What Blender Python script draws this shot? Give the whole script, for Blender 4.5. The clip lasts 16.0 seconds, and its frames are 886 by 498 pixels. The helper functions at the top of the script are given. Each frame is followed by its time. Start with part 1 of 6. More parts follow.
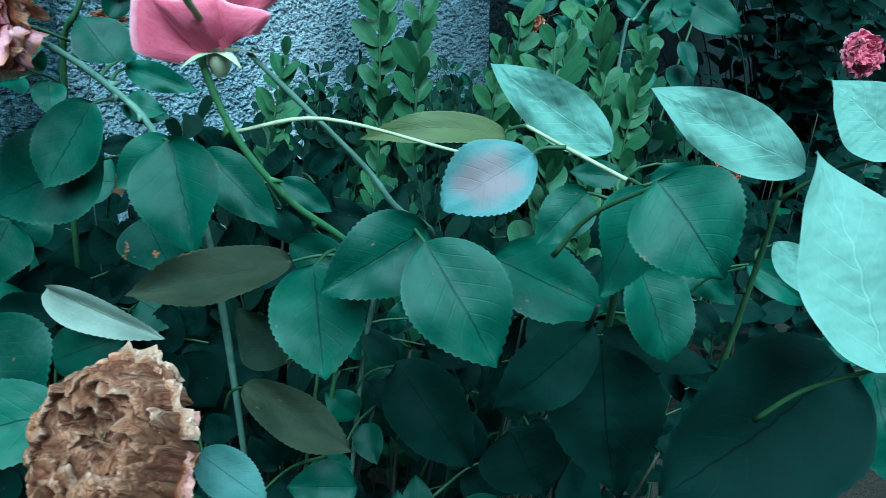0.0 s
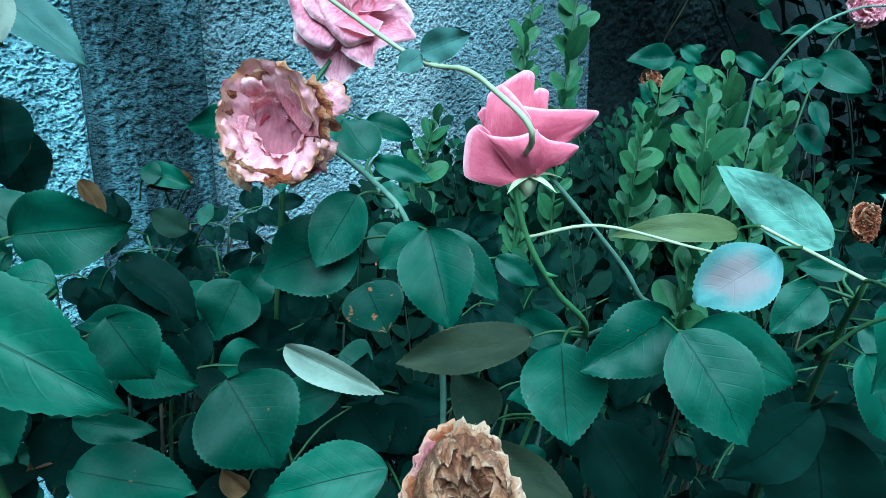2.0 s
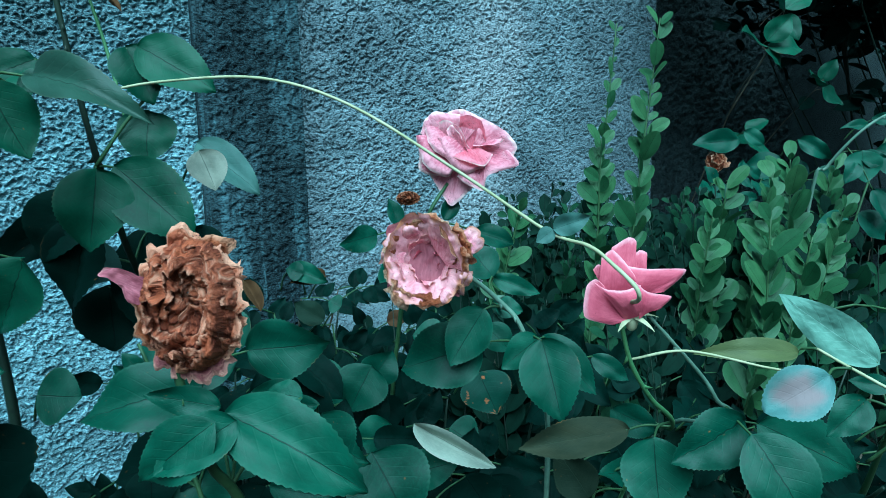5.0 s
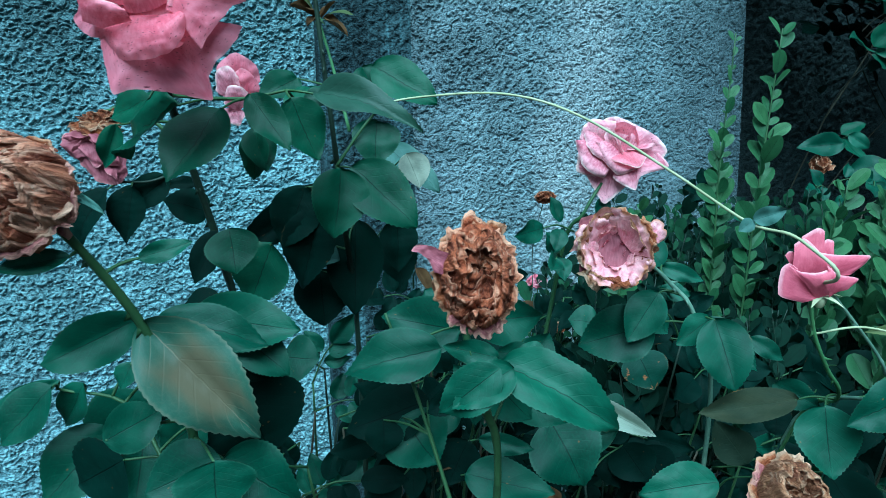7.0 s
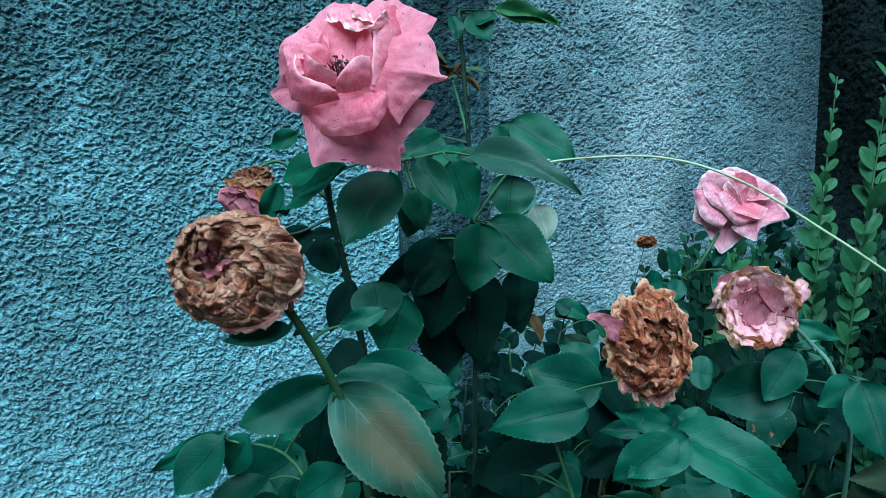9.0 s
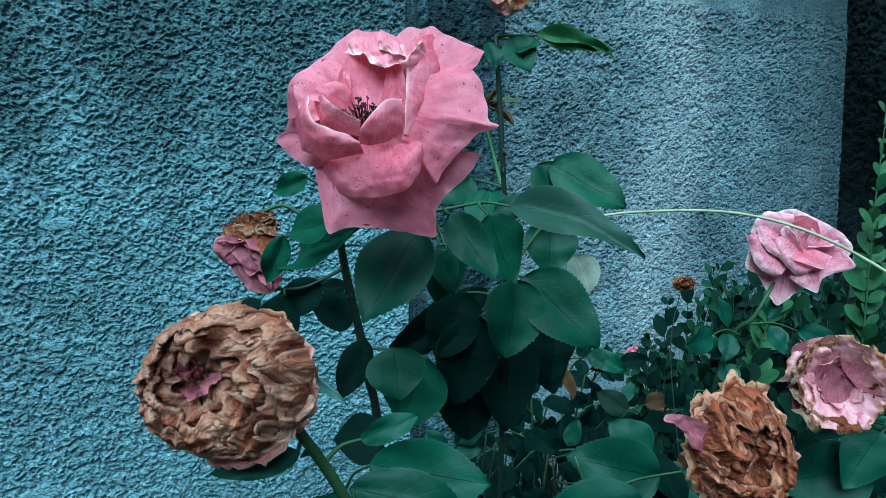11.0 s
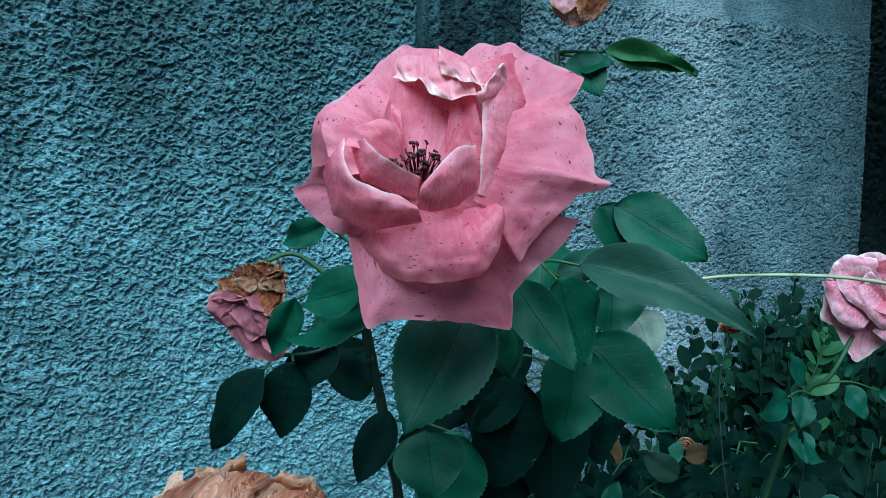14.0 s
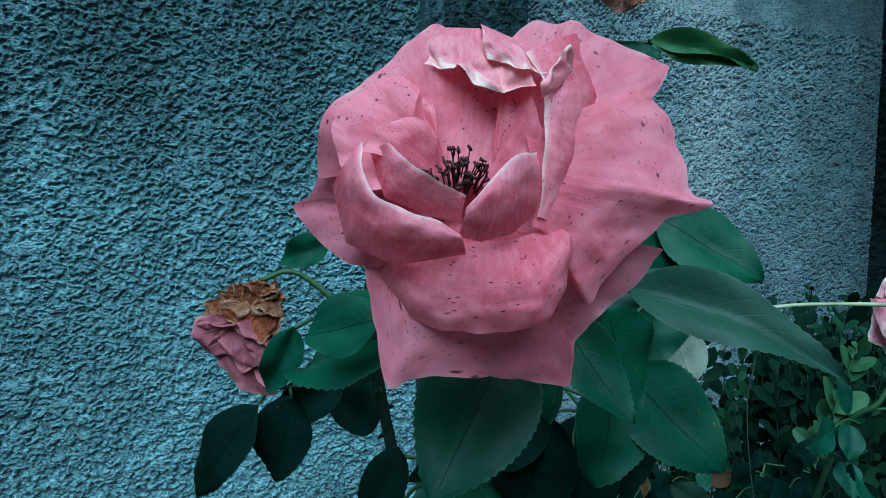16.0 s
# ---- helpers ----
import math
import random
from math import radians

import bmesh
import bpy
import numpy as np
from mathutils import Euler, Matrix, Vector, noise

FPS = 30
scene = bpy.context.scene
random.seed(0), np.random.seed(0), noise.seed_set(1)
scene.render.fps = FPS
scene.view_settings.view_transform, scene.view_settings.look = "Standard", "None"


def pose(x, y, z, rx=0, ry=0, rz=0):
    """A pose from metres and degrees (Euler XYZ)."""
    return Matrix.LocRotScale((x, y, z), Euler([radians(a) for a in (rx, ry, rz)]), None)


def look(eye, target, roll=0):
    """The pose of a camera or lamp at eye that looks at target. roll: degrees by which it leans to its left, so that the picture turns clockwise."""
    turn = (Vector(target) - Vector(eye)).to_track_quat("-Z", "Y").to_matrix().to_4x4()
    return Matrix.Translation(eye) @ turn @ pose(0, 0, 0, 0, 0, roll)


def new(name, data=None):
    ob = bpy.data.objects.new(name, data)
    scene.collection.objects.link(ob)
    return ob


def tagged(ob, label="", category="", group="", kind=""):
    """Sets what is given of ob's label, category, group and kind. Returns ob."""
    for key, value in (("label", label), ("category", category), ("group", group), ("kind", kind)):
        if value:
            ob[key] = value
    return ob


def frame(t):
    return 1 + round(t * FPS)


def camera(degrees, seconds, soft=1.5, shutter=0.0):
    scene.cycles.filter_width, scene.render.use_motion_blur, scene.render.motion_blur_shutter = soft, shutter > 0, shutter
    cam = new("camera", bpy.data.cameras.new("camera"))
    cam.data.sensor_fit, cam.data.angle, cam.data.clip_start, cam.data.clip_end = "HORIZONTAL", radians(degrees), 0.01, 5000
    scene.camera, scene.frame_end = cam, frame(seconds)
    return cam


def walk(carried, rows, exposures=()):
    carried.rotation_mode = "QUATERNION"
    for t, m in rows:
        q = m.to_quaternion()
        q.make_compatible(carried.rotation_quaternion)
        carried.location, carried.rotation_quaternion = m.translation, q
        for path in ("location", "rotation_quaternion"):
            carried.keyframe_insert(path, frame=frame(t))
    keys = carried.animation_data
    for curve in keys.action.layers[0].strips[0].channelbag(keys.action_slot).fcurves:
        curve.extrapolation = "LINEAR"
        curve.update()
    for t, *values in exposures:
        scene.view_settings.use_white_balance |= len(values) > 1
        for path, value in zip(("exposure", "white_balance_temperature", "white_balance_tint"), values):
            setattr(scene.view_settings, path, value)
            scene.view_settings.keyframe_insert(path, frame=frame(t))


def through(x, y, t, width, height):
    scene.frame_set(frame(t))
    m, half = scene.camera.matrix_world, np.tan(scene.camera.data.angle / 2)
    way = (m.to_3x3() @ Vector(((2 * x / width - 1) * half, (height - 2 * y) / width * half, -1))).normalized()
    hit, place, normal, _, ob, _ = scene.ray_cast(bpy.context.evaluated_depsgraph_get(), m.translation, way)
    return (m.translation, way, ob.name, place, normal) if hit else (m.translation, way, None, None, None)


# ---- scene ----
cam = camera(68.3, 16.0, soft=0.85, shutter=0.2)
PATH = [
    (0, (0.1332, 0.1856, 1.0472), (0.7577, 0.9155, 0.7692), -0.15),
    (0.5, (0.1039, 0.1991, 1.0508), (0.6999, 0.9556, 0.7815), -0.12),
    (1, (0.0797, 0.2081, 1.0603), (0.6515, 0.9871, 0.8030), -0.72),
    (1.5, (0.0602, 0.2111, 1.0734), (0.6154, 1.0067, 0.8308), -0.76),
    (2, (0.0442, 0.2106, 1.0829), (0.5954, 1.0129, 0.8536), -0.59),
    (2.5, (0.0333, 0.2051, 1.0921), (0.5786, 1.0145, 0.8742), -0.50),
    (3, (0.0156, 0.2004, 1.1062), (0.5521, 1.0195, 0.9029), -0.45),
    (3.5, (-0.0024, 0.1963, 1.1172), (0.5244, 1.0253, 0.9295), -0.34),
    (5.8, (-0.1046, 0.1479, 1.1521), (0.3613, 1.0198, 1.0012), -0.71),
    (6, (-0.1296, 0.1529, 1.1513), (0.3354, 1.0253, 1.0006), -0.14),
    (6.5, (-0.1483, 0.1438, 1.1535), (0.2937, 1.0282, 1.0035), -0.73),
    (7, (-0.1676, 0.1423, 1.1486), (0.2488, 1.0387, 0.9968), -1.14),
    (7.5, (-0.1975, 0.1429, 1.1474), (0.2045, 1.0460, 0.9966), -0.48),
    (8, (-0.2208, 0.1528, 1.1525), (0.1650, 1.0638, 1.0074), -0.33),
    (8.5, (-0.2336, 0.1526, 1.1633), (0.1361, 1.0726, 1.0329), -0.50),
    (9, (-0.2404, 0.1693, 1.1756), (0.1228, 1.0938, 1.0596), -0.75),
    (11.5, (-0.2291, 0.2597, 1.2058), (0.1309, 1.1879, 1.1115), 0.02),
    (12, (-0.2285, 0.2750, 1.2114), (0.1324, 1.2034, 1.1228), 0.17),
    (12.5, (-0.2315, 0.2896, 1.2144), (0.1372, 1.2151, 1.1274), 0.13),
    (13, (-0.2253, 0.3006, 1.2171), (0.1389, 1.2278, 1.1299), 0.27),
    (13.5, (-0.2230, 0.3157, 1.2194), (0.1386, 1.2439, 1.1314), 0.32),
    (14, (-0.2270, 0.3311, 1.2222), (0.1401, 1.2573, 1.1358), 0.43),
    (14.5, (-0.2244, 0.3434, 1.2232), (0.1423, 1.2699, 1.1389), 0.51),
    (15, (-0.2206, 0.3535, 1.2262), (0.1452, 1.2802, 1.1401), 0.45),
    (15.5, (-0.2229, 0.3698, 1.2261), (0.1490, 1.2940, 1.1387), 0.65),
    (16, (-0.2205, 0.3792, 1.2268), (0.1513, 1.3036, 1.1413), 0.72),
]
walk(cam, [(t, look(eye, target, roll)) for t, eye, target, roll in PATH],
     exposures=[(0.0, 0.70, 4250, -20), (0.5, 0.90, 4250, -20), (1.5, 0.95, 4250, -20), (3.5, 0.50, 4330, -20), (8.0, 0.62, 4370, -20), (9.2, 0.42, 4380, -20), (12.0, 0.20, 4430, -18), (14.5, 0.02, 4425, -18), (16.0, -0.20, 4420, -18)])

# ---------------------------------------------------------------- world, sun
world = bpy.data.worlds.new("world")
scene.world = world
world.use_nodes = True
_bg = world.node_tree.nodes["Background"]
_sky = world.node_tree.nodes.new("ShaderNodeTexSky")
_sky.sky_type, _sky.sun_disc = "NISHITA", False
_sky.sun_elevation, _sky.sun_rotation = radians(52), radians(205)
world.node_tree.links.new(_sky.outputs[0], _bg.inputs[0])
_bg.inputs[1].default_value = 0.014
sun = new("sun", bpy.data.lights.new("sun", "SUN"))
sun.data.energy, sun.data.angle, sun.data.color = 5.0, radians(55), (1.0, 0.985, 0.96)
sun.matrix_world = look((-0.90, -1.42, 4.28), (0.2, 0.9, 1.0))


# ---------------------------------------------------------------- materials
class Nodes:
    """Short calls for building a node material."""

    def __init__(self, name):
        self.mat = bpy.data.materials.new(name)
        self.mat.use_nodes = True
        self.tree = self.mat.node_tree
        self.tree.nodes.clear()
        self.out = self.tree.nodes.new("ShaderNodeOutputMaterial")

    def put(self, socket, value):
        if isinstance(value, bpy.types.NodeSocket):
            self.tree.links.new(value, socket)
        elif isinstance(value, tuple) and len(value) == 3 and socket.type == "RGBA":
            socket.default_value = (*value, 1)
        else:
            socket.default_value = value

    def node(self, kind, ins=(), operation="", feature="", interpolation="", blend=""):
        n = self.tree.nodes.new("ShaderNode" + kind)
        if operation:
            n.operation = operation
        if feature:
            n.feature = feature
        if interpolation:
            n.interpolation_type = interpolation
        if blend:
            n.data_type, n.blend_type = "RGBA", blend
        for k, v in dict(ins).items():
            self.put(n.inputs[k], v)
        return n

    def coords(self, kind="Object"):
        return self.node("TexCoord").outputs[kind]

    def scaled(self, vec, s):
        return self.node("Mapping", {"Vector": vec, "Scale": s}).outputs[0]

    def noise(self, vec, scale, detail=4.0, rough=0.55):
        return self.node("TexNoise", {"Vector": vec, "Scale": scale, "Detail": detail, "Roughness": rough}).outputs[0]

    def voronoi(self, vec, scale, feature="F1"):
        return self.node("TexVoronoi", {"Vector": vec, "Scale": scale}, feature=feature).outputs["Distance"]

    def math(self, op, a, b=0.0, c=0.0):
        return self.node("Math", {0: a, 1: b, 2: c}, operation=op).outputs[0]

    def ramp(self, v, lo, hi, a=0.0, b=1.0):
        return self.node("MapRange", {0: v, 1: lo, 2: hi, 3: a, 4: b}, interpolation="SMOOTHSTEP").outputs[0]

    def mix(self, f, a, b, how="MIX"):
        n = self.node("Mix", blend=how)
        self.put(n.inputs[0], f), self.put(n.inputs[6], a), self.put(n.inputs[7], b)
        return n.outputs[2]

    def bump(self, h, strength, dist, normal=None):
        n = self.node("Bump", {"Height": h, "Strength": strength, "Distance": dist})
        if normal is not None:
            self.put(n.inputs["Normal"], normal)
        return n.outputs[0]

    def rand(self):
        return self.node("ObjectInfo").outputs["Random"]

    def finish(self, color, rough=0.6, spec=0.4, normal=None, through=0.0):
        p = self.node("BsdfPrincipled", {"Base Color": color, "Roughness": rough, "Specular IOR Level": spec})
        if normal is not None:
            self.put(p.inputs["Normal"], normal)
        shader = p.outputs[0]
        if through:
            t = self.node("BsdfTranslucent", {"Color": color})
            shader = self.node("MixShader", {0: through, 1: shader, 2: t.outputs[0]}).outputs[0]
        self.put(self.out.inputs[0], shader)
        return self.mat


def leaf_material(name, c1, c2, vein, rough=0.45, gloss=0.24, patch=None, spots=0.0, through=0.09, vein_mix=0.30, mottle=0.55, crease_shade=True):
    n = Nodes(name)
    uv = n.node("UVMap").outputs[0]
    sep = n.node("SeparateXYZ", {0: uv}).outputs
    a = n.math("ABSOLUTE", n.math("MULTIPLY_ADD", sep[0], 2.0, -1.0))
    r = n.rand()
    shift = n.node("VectorMath", {0: uv, 1: n.node("CombineXYZ", {0: n.math("MULTIPLY", r, 37.0), 1: n.math("MULTIPLY", r, 91.0)}).outputs[0]}, operation="ADD").outputs[0]
    big = n.noise(shift, 2.6, 5)
    fine = n.noise(shift, 26, 4)
    rib = n.ramp(a, 0.006, 0.032 if crease_shade else 0.03, 0.75, 0.0)
    w = n.math("FRACT", n.math("MULTIPLY", n.math("MULTIPLY_ADD", a, -0.28, sep[1]), 8.0))
    side = n.ramp(n.math("ABSOLUTE", n.math("SUBTRACT", w, 0.5)), 0.0, 0.09, 1.0, 0.0)
    side = n.math("MULTIPLY", side, n.ramp(a, 0.4, 0.95, 0.30, 0.0))
    net = n.math("MULTIPLY", n.ramp(n.voronoi(shift, 30, "DISTANCE_TO_EDGE"), 0.0, 0.06, 1.0, 0.0), 0.10)
    veins = n.math("MAXIMUM", side, net) if crease_shade else n.math("MAXIMUM", n.math("MAXIMUM", rib, side), net)
    col = n.mix(n.ramp(r, 0.0, 1.0), c1, c2)
    col = n.mix(n.ramp(big, 0.35, 0.7, 0.0, mottle), col, tuple(q * 0.62 for q in c1))
    col = n.mix(n.ramp(fine, 0.35, 0.75, 0.0, 0.14), col, tuple(min(q * 1.5, 0.8) for q in c2))
    col = n.mix(n.math("MULTIPLY", veins, vein_mix), col, vein)
    # light caught by the toothed margin painted in as a paler rim
    col = n.mix(n.ramp(a, 0.90, 1.0, 0.0, 0.30), col, vein)
    # shadow line of the midrib fold mixed into the leaf colour
    if crease_shade:
        col = n.mix(rib, col, tuple(q * 0.35 for q in c1))
    if patch:
        d = n.math("MAXIMUM", n.math("MULTIPLY", a, 0.8), n.math("ABSOLUTE", n.math("MULTIPLY_ADD", sep[1], 2.0, -1.0)))
        d = n.math("ADD", d, n.math("MULTIPLY_ADD", big, 0.7, -0.35))
        col = n.mix(n.ramp(d, 0.25, 0.75, 0.9, 0.0), col, patch)
    if spots:
        s = n.math("MULTIPLY", n.ramp(n.voronoi(shift, 9), 0.06, 0.18, 1.0, 0.0), n.ramp(n.noise(shift, 3), 0.58, 0.68))
        col = n.mix(n.math("MULTIPLY", s, min(1.0, spots)), col, (0.42, 0.17, 0.05) if spots > 1 else (0.30, 0.13, 0.03))
        if spots > 1:
            blot = n.ramp(n.noise(shift, 4.0, 4), 0.60, 0.66)
            col = n.mix(n.math("MULTIPLY", blot, 0.9), col, (0.50, 0.20, 0.07))
        edge = n.math("MULTIPLY", n.ramp(n.math("ADD", a, n.math("MULTIPLY", big, 0.5)), 1.27, 1.36), spots)
        col = n.mix(edge, col, (0.22, 0.12, 0.04))
    quilt = n.math("MULTIPLY_ADD", n.math("MAXIMUM", rib, side), -0.6, n.math("MULTIPLY", fine, 0.25))
    bumped = n.bump(quilt, 0.35, 0.0010)
    if vein_mix == 0.75:
        bumped = n.bump(n.noise(n.scaled(shift, (1.2, 3.0, 1)), 1.8, 2), 0.5, 0.006, bumped)
    return n.finish(col, n.math("MULTIPLY_ADD", fine, 0.2, rough), gloss, bumped, through)


def petal_material(name, c1, c2, rim, rim_amount, rim_noise=0.25, spots=0.5, rough=0.62, through=0.15, streak=0.35):
    n = Nodes(name)
    uv = n.node("UVMap").outputs[0]
    sep = n.node("SeparateXYZ", {0: uv}).outputs
    r = n.rand()
    shift = n.node("VectorMath", {0: uv, 1: n.node("CombineXYZ", {0: n.math("MULTIPLY", r, 53.0), 1: n.math("MULTIPLY", r, 17.0)}).outputs[0]}, operation="ADD").outputs[0]
    big = n.noise(shift, 2.2, 5)
    fine = n.noise(n.scaled(shift, (26, 5, 1) if streak < 0.5 else (15, 9, 1)), 1.0, 5)
    col = n.mix(n.ramp(n.math("MULTIPLY_ADD", sep[1], 0.30, n.math("SUBTRACT", big, 0.17)), 0.3, 0.7), c1, c2)
    col = n.mix(n.ramp(fine, 0.42, 0.75, 0.0, streak), col, tuple(min(1, q * 1.35 + 0.05) for q in c2))
    col = n.mix(n.ramp(fine, 0.5, 0.25, 0.0, streak), col, tuple(q * 0.72 for q in c1))
    a = n.math("ABSOLUTE", n.math("MULTIPLY_ADD", sep[0], 2.0, -1.0))
    edge = n.math("MAXIMUM", sep[1], n.math("MULTIPLY", a, 0.88))
    edge = n.math("ADD", edge, n.math("MULTIPLY_ADD", n.noise(shift, 6, 4), rim_noise, -0.5 * rim_noise))
    col = n.mix(n.ramp(edge, 1.0 - rim_amount, 1.06, 0.0, 0.95), col, rim)
    if spots:
        near = n.ramp(n.noise(shift, 4.0, 3), 0.38, 0.56)
        s = n.math("MULTIPLY", n.ramp(n.voronoi(shift, 15), 0.08, 0.2, 1.0, 0.0), near)
        s = n.math("MAXIMUM", s, n.math("MULTIPLY", n.ramp(n.voronoi(shift, 34), 0.07, 0.22, 0.8, 0.0), near))
        col = n.mix(n.math("MULTIPLY", s, spots), col, tuple(q * 0.25 for q in c1))
    h = n.math("ADD", n.math("MULTIPLY", fine, 0.25 + 0.5 * streak), big)
    if streak >= 0.5:
        h = n.math("ADD", h, n.math("MULTIPLY", n.noise(n.scaled(shift, (2.2, 1, 1)), 7.0, 5, 0.65), 3.0))
        return n.finish(col, rough, 0.3, n.bump(h, 0.9, 0.0022), through)
    return n.finish(col, rough, 0.3, n.bump(h, 0.35, 0.0015), through)


LEAF = {
    "g": leaf_material("leaf_green", (0.0114, 0.0485, 0.0272), (0.0254, 0.0926, 0.0519), (0.0603, 0.1411, 0.0876), 0.44, 0.24, spots=0.5),
    "e": leaf_material("leaf_deep_green", (0.0104, 0.0458, 0.0231), (0.0229, 0.0876, 0.0439), (0.0541, 0.1334, 0.0743), 0.44, 0.24, spots=0.5),
    "a": leaf_material("leaf_arched", (0.0313, 0.0698, 0.0456), (0.0441, 0.0888, 0.0591), (0.0994, 0.1313, 0.0967), 0.42, spots=0.6),
    # shaded copy of the green: shade of inner and back leaves in the colour
    "d": leaf_material("leaf_shade_green", (0.0025, 0.0111, 0.0077), (0.0047, 0.0188, 0.0127), (0.0099, 0.0276, 0.0199), 0.6, 0.08, spots=0.5),
    "b": leaf_material("leaf_tinted", (0.037, 0.0903, 0.0579), (0.0494, 0.1084, 0.0707), (0.2223, 0.1885, 0.1302), 0.4, patch=(0.105, 0.088, 0.050), spots=0.2, vein_mix=0.8, crease_shade=False),
    "z": leaf_material("leaf_bronze", (0.016, 0.034, 0.021), (0.036, 0.044, 0.024), (0.05, 0.07, 0.042), 0.6, 0.08, spots=0.6, crease_shade=False),
    "p": leaf_material("leaf_pale", (0.175, 0.315, 0.235), (0.225, 0.36, 0.275), (0.34, 0.50, 0.40), 0.5, through=0.25, vein_mix=0.75, mottle=0.15, crease_shade=False),
    "k": leaf_material("leaf_blotched", (0.10, 0.20, 0.185), (0.12, 0.225, 0.205), (0.19, 0.29, 0.26), 0.5, patch=(0.22, 0.17, 0.17), crease_shade=False),
    "m": leaf_material("leaf_grey", (0.0600, 0.1275, 0.1050), (0.0788, 0.1500, 0.1237), (0.1200, 0.1950, 0.1575), 0.5),
    "y": leaf_material("leaf_yellowing", (0.045, 0.12, 0.040), (0.075, 0.155, 0.050), (0.18, 0.27, 0.11), 0.45, spots=0.9, crease_shade=False),
    "c": leaf_material("leaf_dry_cream", (0.27, 0.33, 0.26), (0.38, 0.40, 0.31), (0.46, 0.42, 0.33), 0.6, spots=1.0),
    "o": leaf_material("leaf_olive", (0.070, 0.10, 0.034), (0.095, 0.12, 0.042), (0.18, 0.18, 0.09), 0.5, crease_shade=False),
    "x": leaf_material("leaf_shrub", (0.0391, 0.1009, 0.0392), (0.0712, 0.1535, 0.0571), (0.1346, 0.2109, 0.0965), 0.4, through=0.16),
    "v": leaf_material("leaf_shrub_mid", (0.0190, 0.0556, 0.0241), (0.0325, 0.0802, 0.0339), (0.0687, 0.1222, 0.0592), 0.6, 0.12, through=0.12),
    # shade inside the shrub put into the colour of its small leaves
    "w": leaf_material("leaf_shrub_shade", (0.0058, 0.018, 0.0108), (0.0095, 0.0285, 0.0165), (0.024, 0.048, 0.032), 0.65, 0.10),
    "q": leaf_material("leaf_dry_brown", (0.060, 0.034, 0.015), (0.12, 0.068, 0.028), (0.17, 0.11, 0.05), 0.7, 0.15, spots=1.0),
    # deep shade put into the colour: corner shrub and low rose leaves
    "h": leaf_material("leaf_deep_shade", (0.0042, 0.015, 0.0105), (0.0065, 0.022, 0.015), (0.012, 0.034, 0.024), 0.65, 0.08),
}
LEAF["k2"] = leaf_material("leaf_rusted", (0.022, 0.080, 0.050), (0.034, 0.105, 0.064), (0.09, 0.19, 0.13), 0.5, spots=1.5)
PINK = petal_material("petal_pink", (0.69, 0.132, 0.200), (0.88, 0.29, 0.37), (0.88, 0.50, 0.54), 0.03, 0.20, 1.0, through=0.38, streak=0.26)
PINK_CREAM = petal_material("petal_pink_cream_edge", (0.69, 0.140, 0.205), (0.87, 0.31, 0.385), (0.99, 0.88, 0.78), 0.12, 0.14, 0.8, through=0.38, streak=0.3)
PINK_TORN = petal_material("petal_pink_torn", (0.66, 0.18, 0.24), (0.80, 0.34, 0.37), (0.95, 0.76, 0.66), 0.15, 0.8, 0.5, streak=0.3)
PINK_PALE = petal_material("petal_pink_faded", (0.48, 0.110, 0.17), (0.78, 0.36, 0.42), (0.94, 0.74, 0.68), 0.12, 0.40, 1.0, streak=0.38)
PINK_WILT = petal_material("petal_pink_wilted", (0.62, 0.19, 0.25), (0.84, 0.46, 0.47), (0.40, 0.16, 0.06), 0.20, 0.5, 0.8, streak=0.4)
ROSE_DEEP = petal_material("petal_deep_pink", (0.44, 0.062, 0.11), (0.60, 0.130, 0.19), (0.88, 0.50, 0.54), 0.13, 0.25, 0.3, streak=0.16)
DUSTY = petal_material("petal_dusty_pink", (0.21, 0.050, 0.072), (0.38, 0.115, 0.145), (0.60, 0.28, 0.28), 0.10, 0.3, 0.3, streak=0.3)
DRY = petal_material("petal_dried_brown", (0.17, 0.036, 0.011), (0.42, 0.125, 0.042), (0.82, 0.46, 0.27), 0.20, 0.5, 0.6, 0.6, streak=0.5)
DRY_PINK = petal_material("petal_dried_pinkish", (0.30, 0.070, 0.080), (0.54, 0.175, 0.18), (0.90, 0.48, 0.36), 0.30, 0.7, 0.6, 0.6, streak=0.5)
DRY_PALE = petal_material("petal_dried_tan", (0.27, 0.085, 0.042), (0.58, 0.275, 0.135), (0.90, 0.61, 0.41), 0.30, 0.8, 0.6, 0.6, streak=0.5)

DRY_RUST = petal_material("petal_dried_rust", (0.17, 0.036, 0.015), (0.62, 0.172, 0.068), (0.96, 0.52, 0.33), 0.34, 0.9, 0.9, 0.6, streak=0.5)
DRY_TAN = petal_material("petal_dried_khaki", (0.23, 0.050, 0.028), (0.76, 0.275, 0.140), (0.99, 0.62, 0.43), 0.52, 0.9, 0.9, 0.6, streak=0.5)


def bark_material(name, c1, c2, scale=(60, 60, 14)):
    n = Nodes(name)
    v = n.coords("Object")
    f = n.noise(n.scaled(v, scale), 1.0, 5)
    col = n.mix(n.ramp(f, 0.3, 0.7), c1, c2)
    col = n.mix(n.ramp(n.noise(v, 90, 3), 0.55, 0.7, 0, 0.6), col, tuple(q * 0.6 for q in c1))
    return n.finish(col, 0.55, 0.35, n.bump(f, 0.3, 0.001))


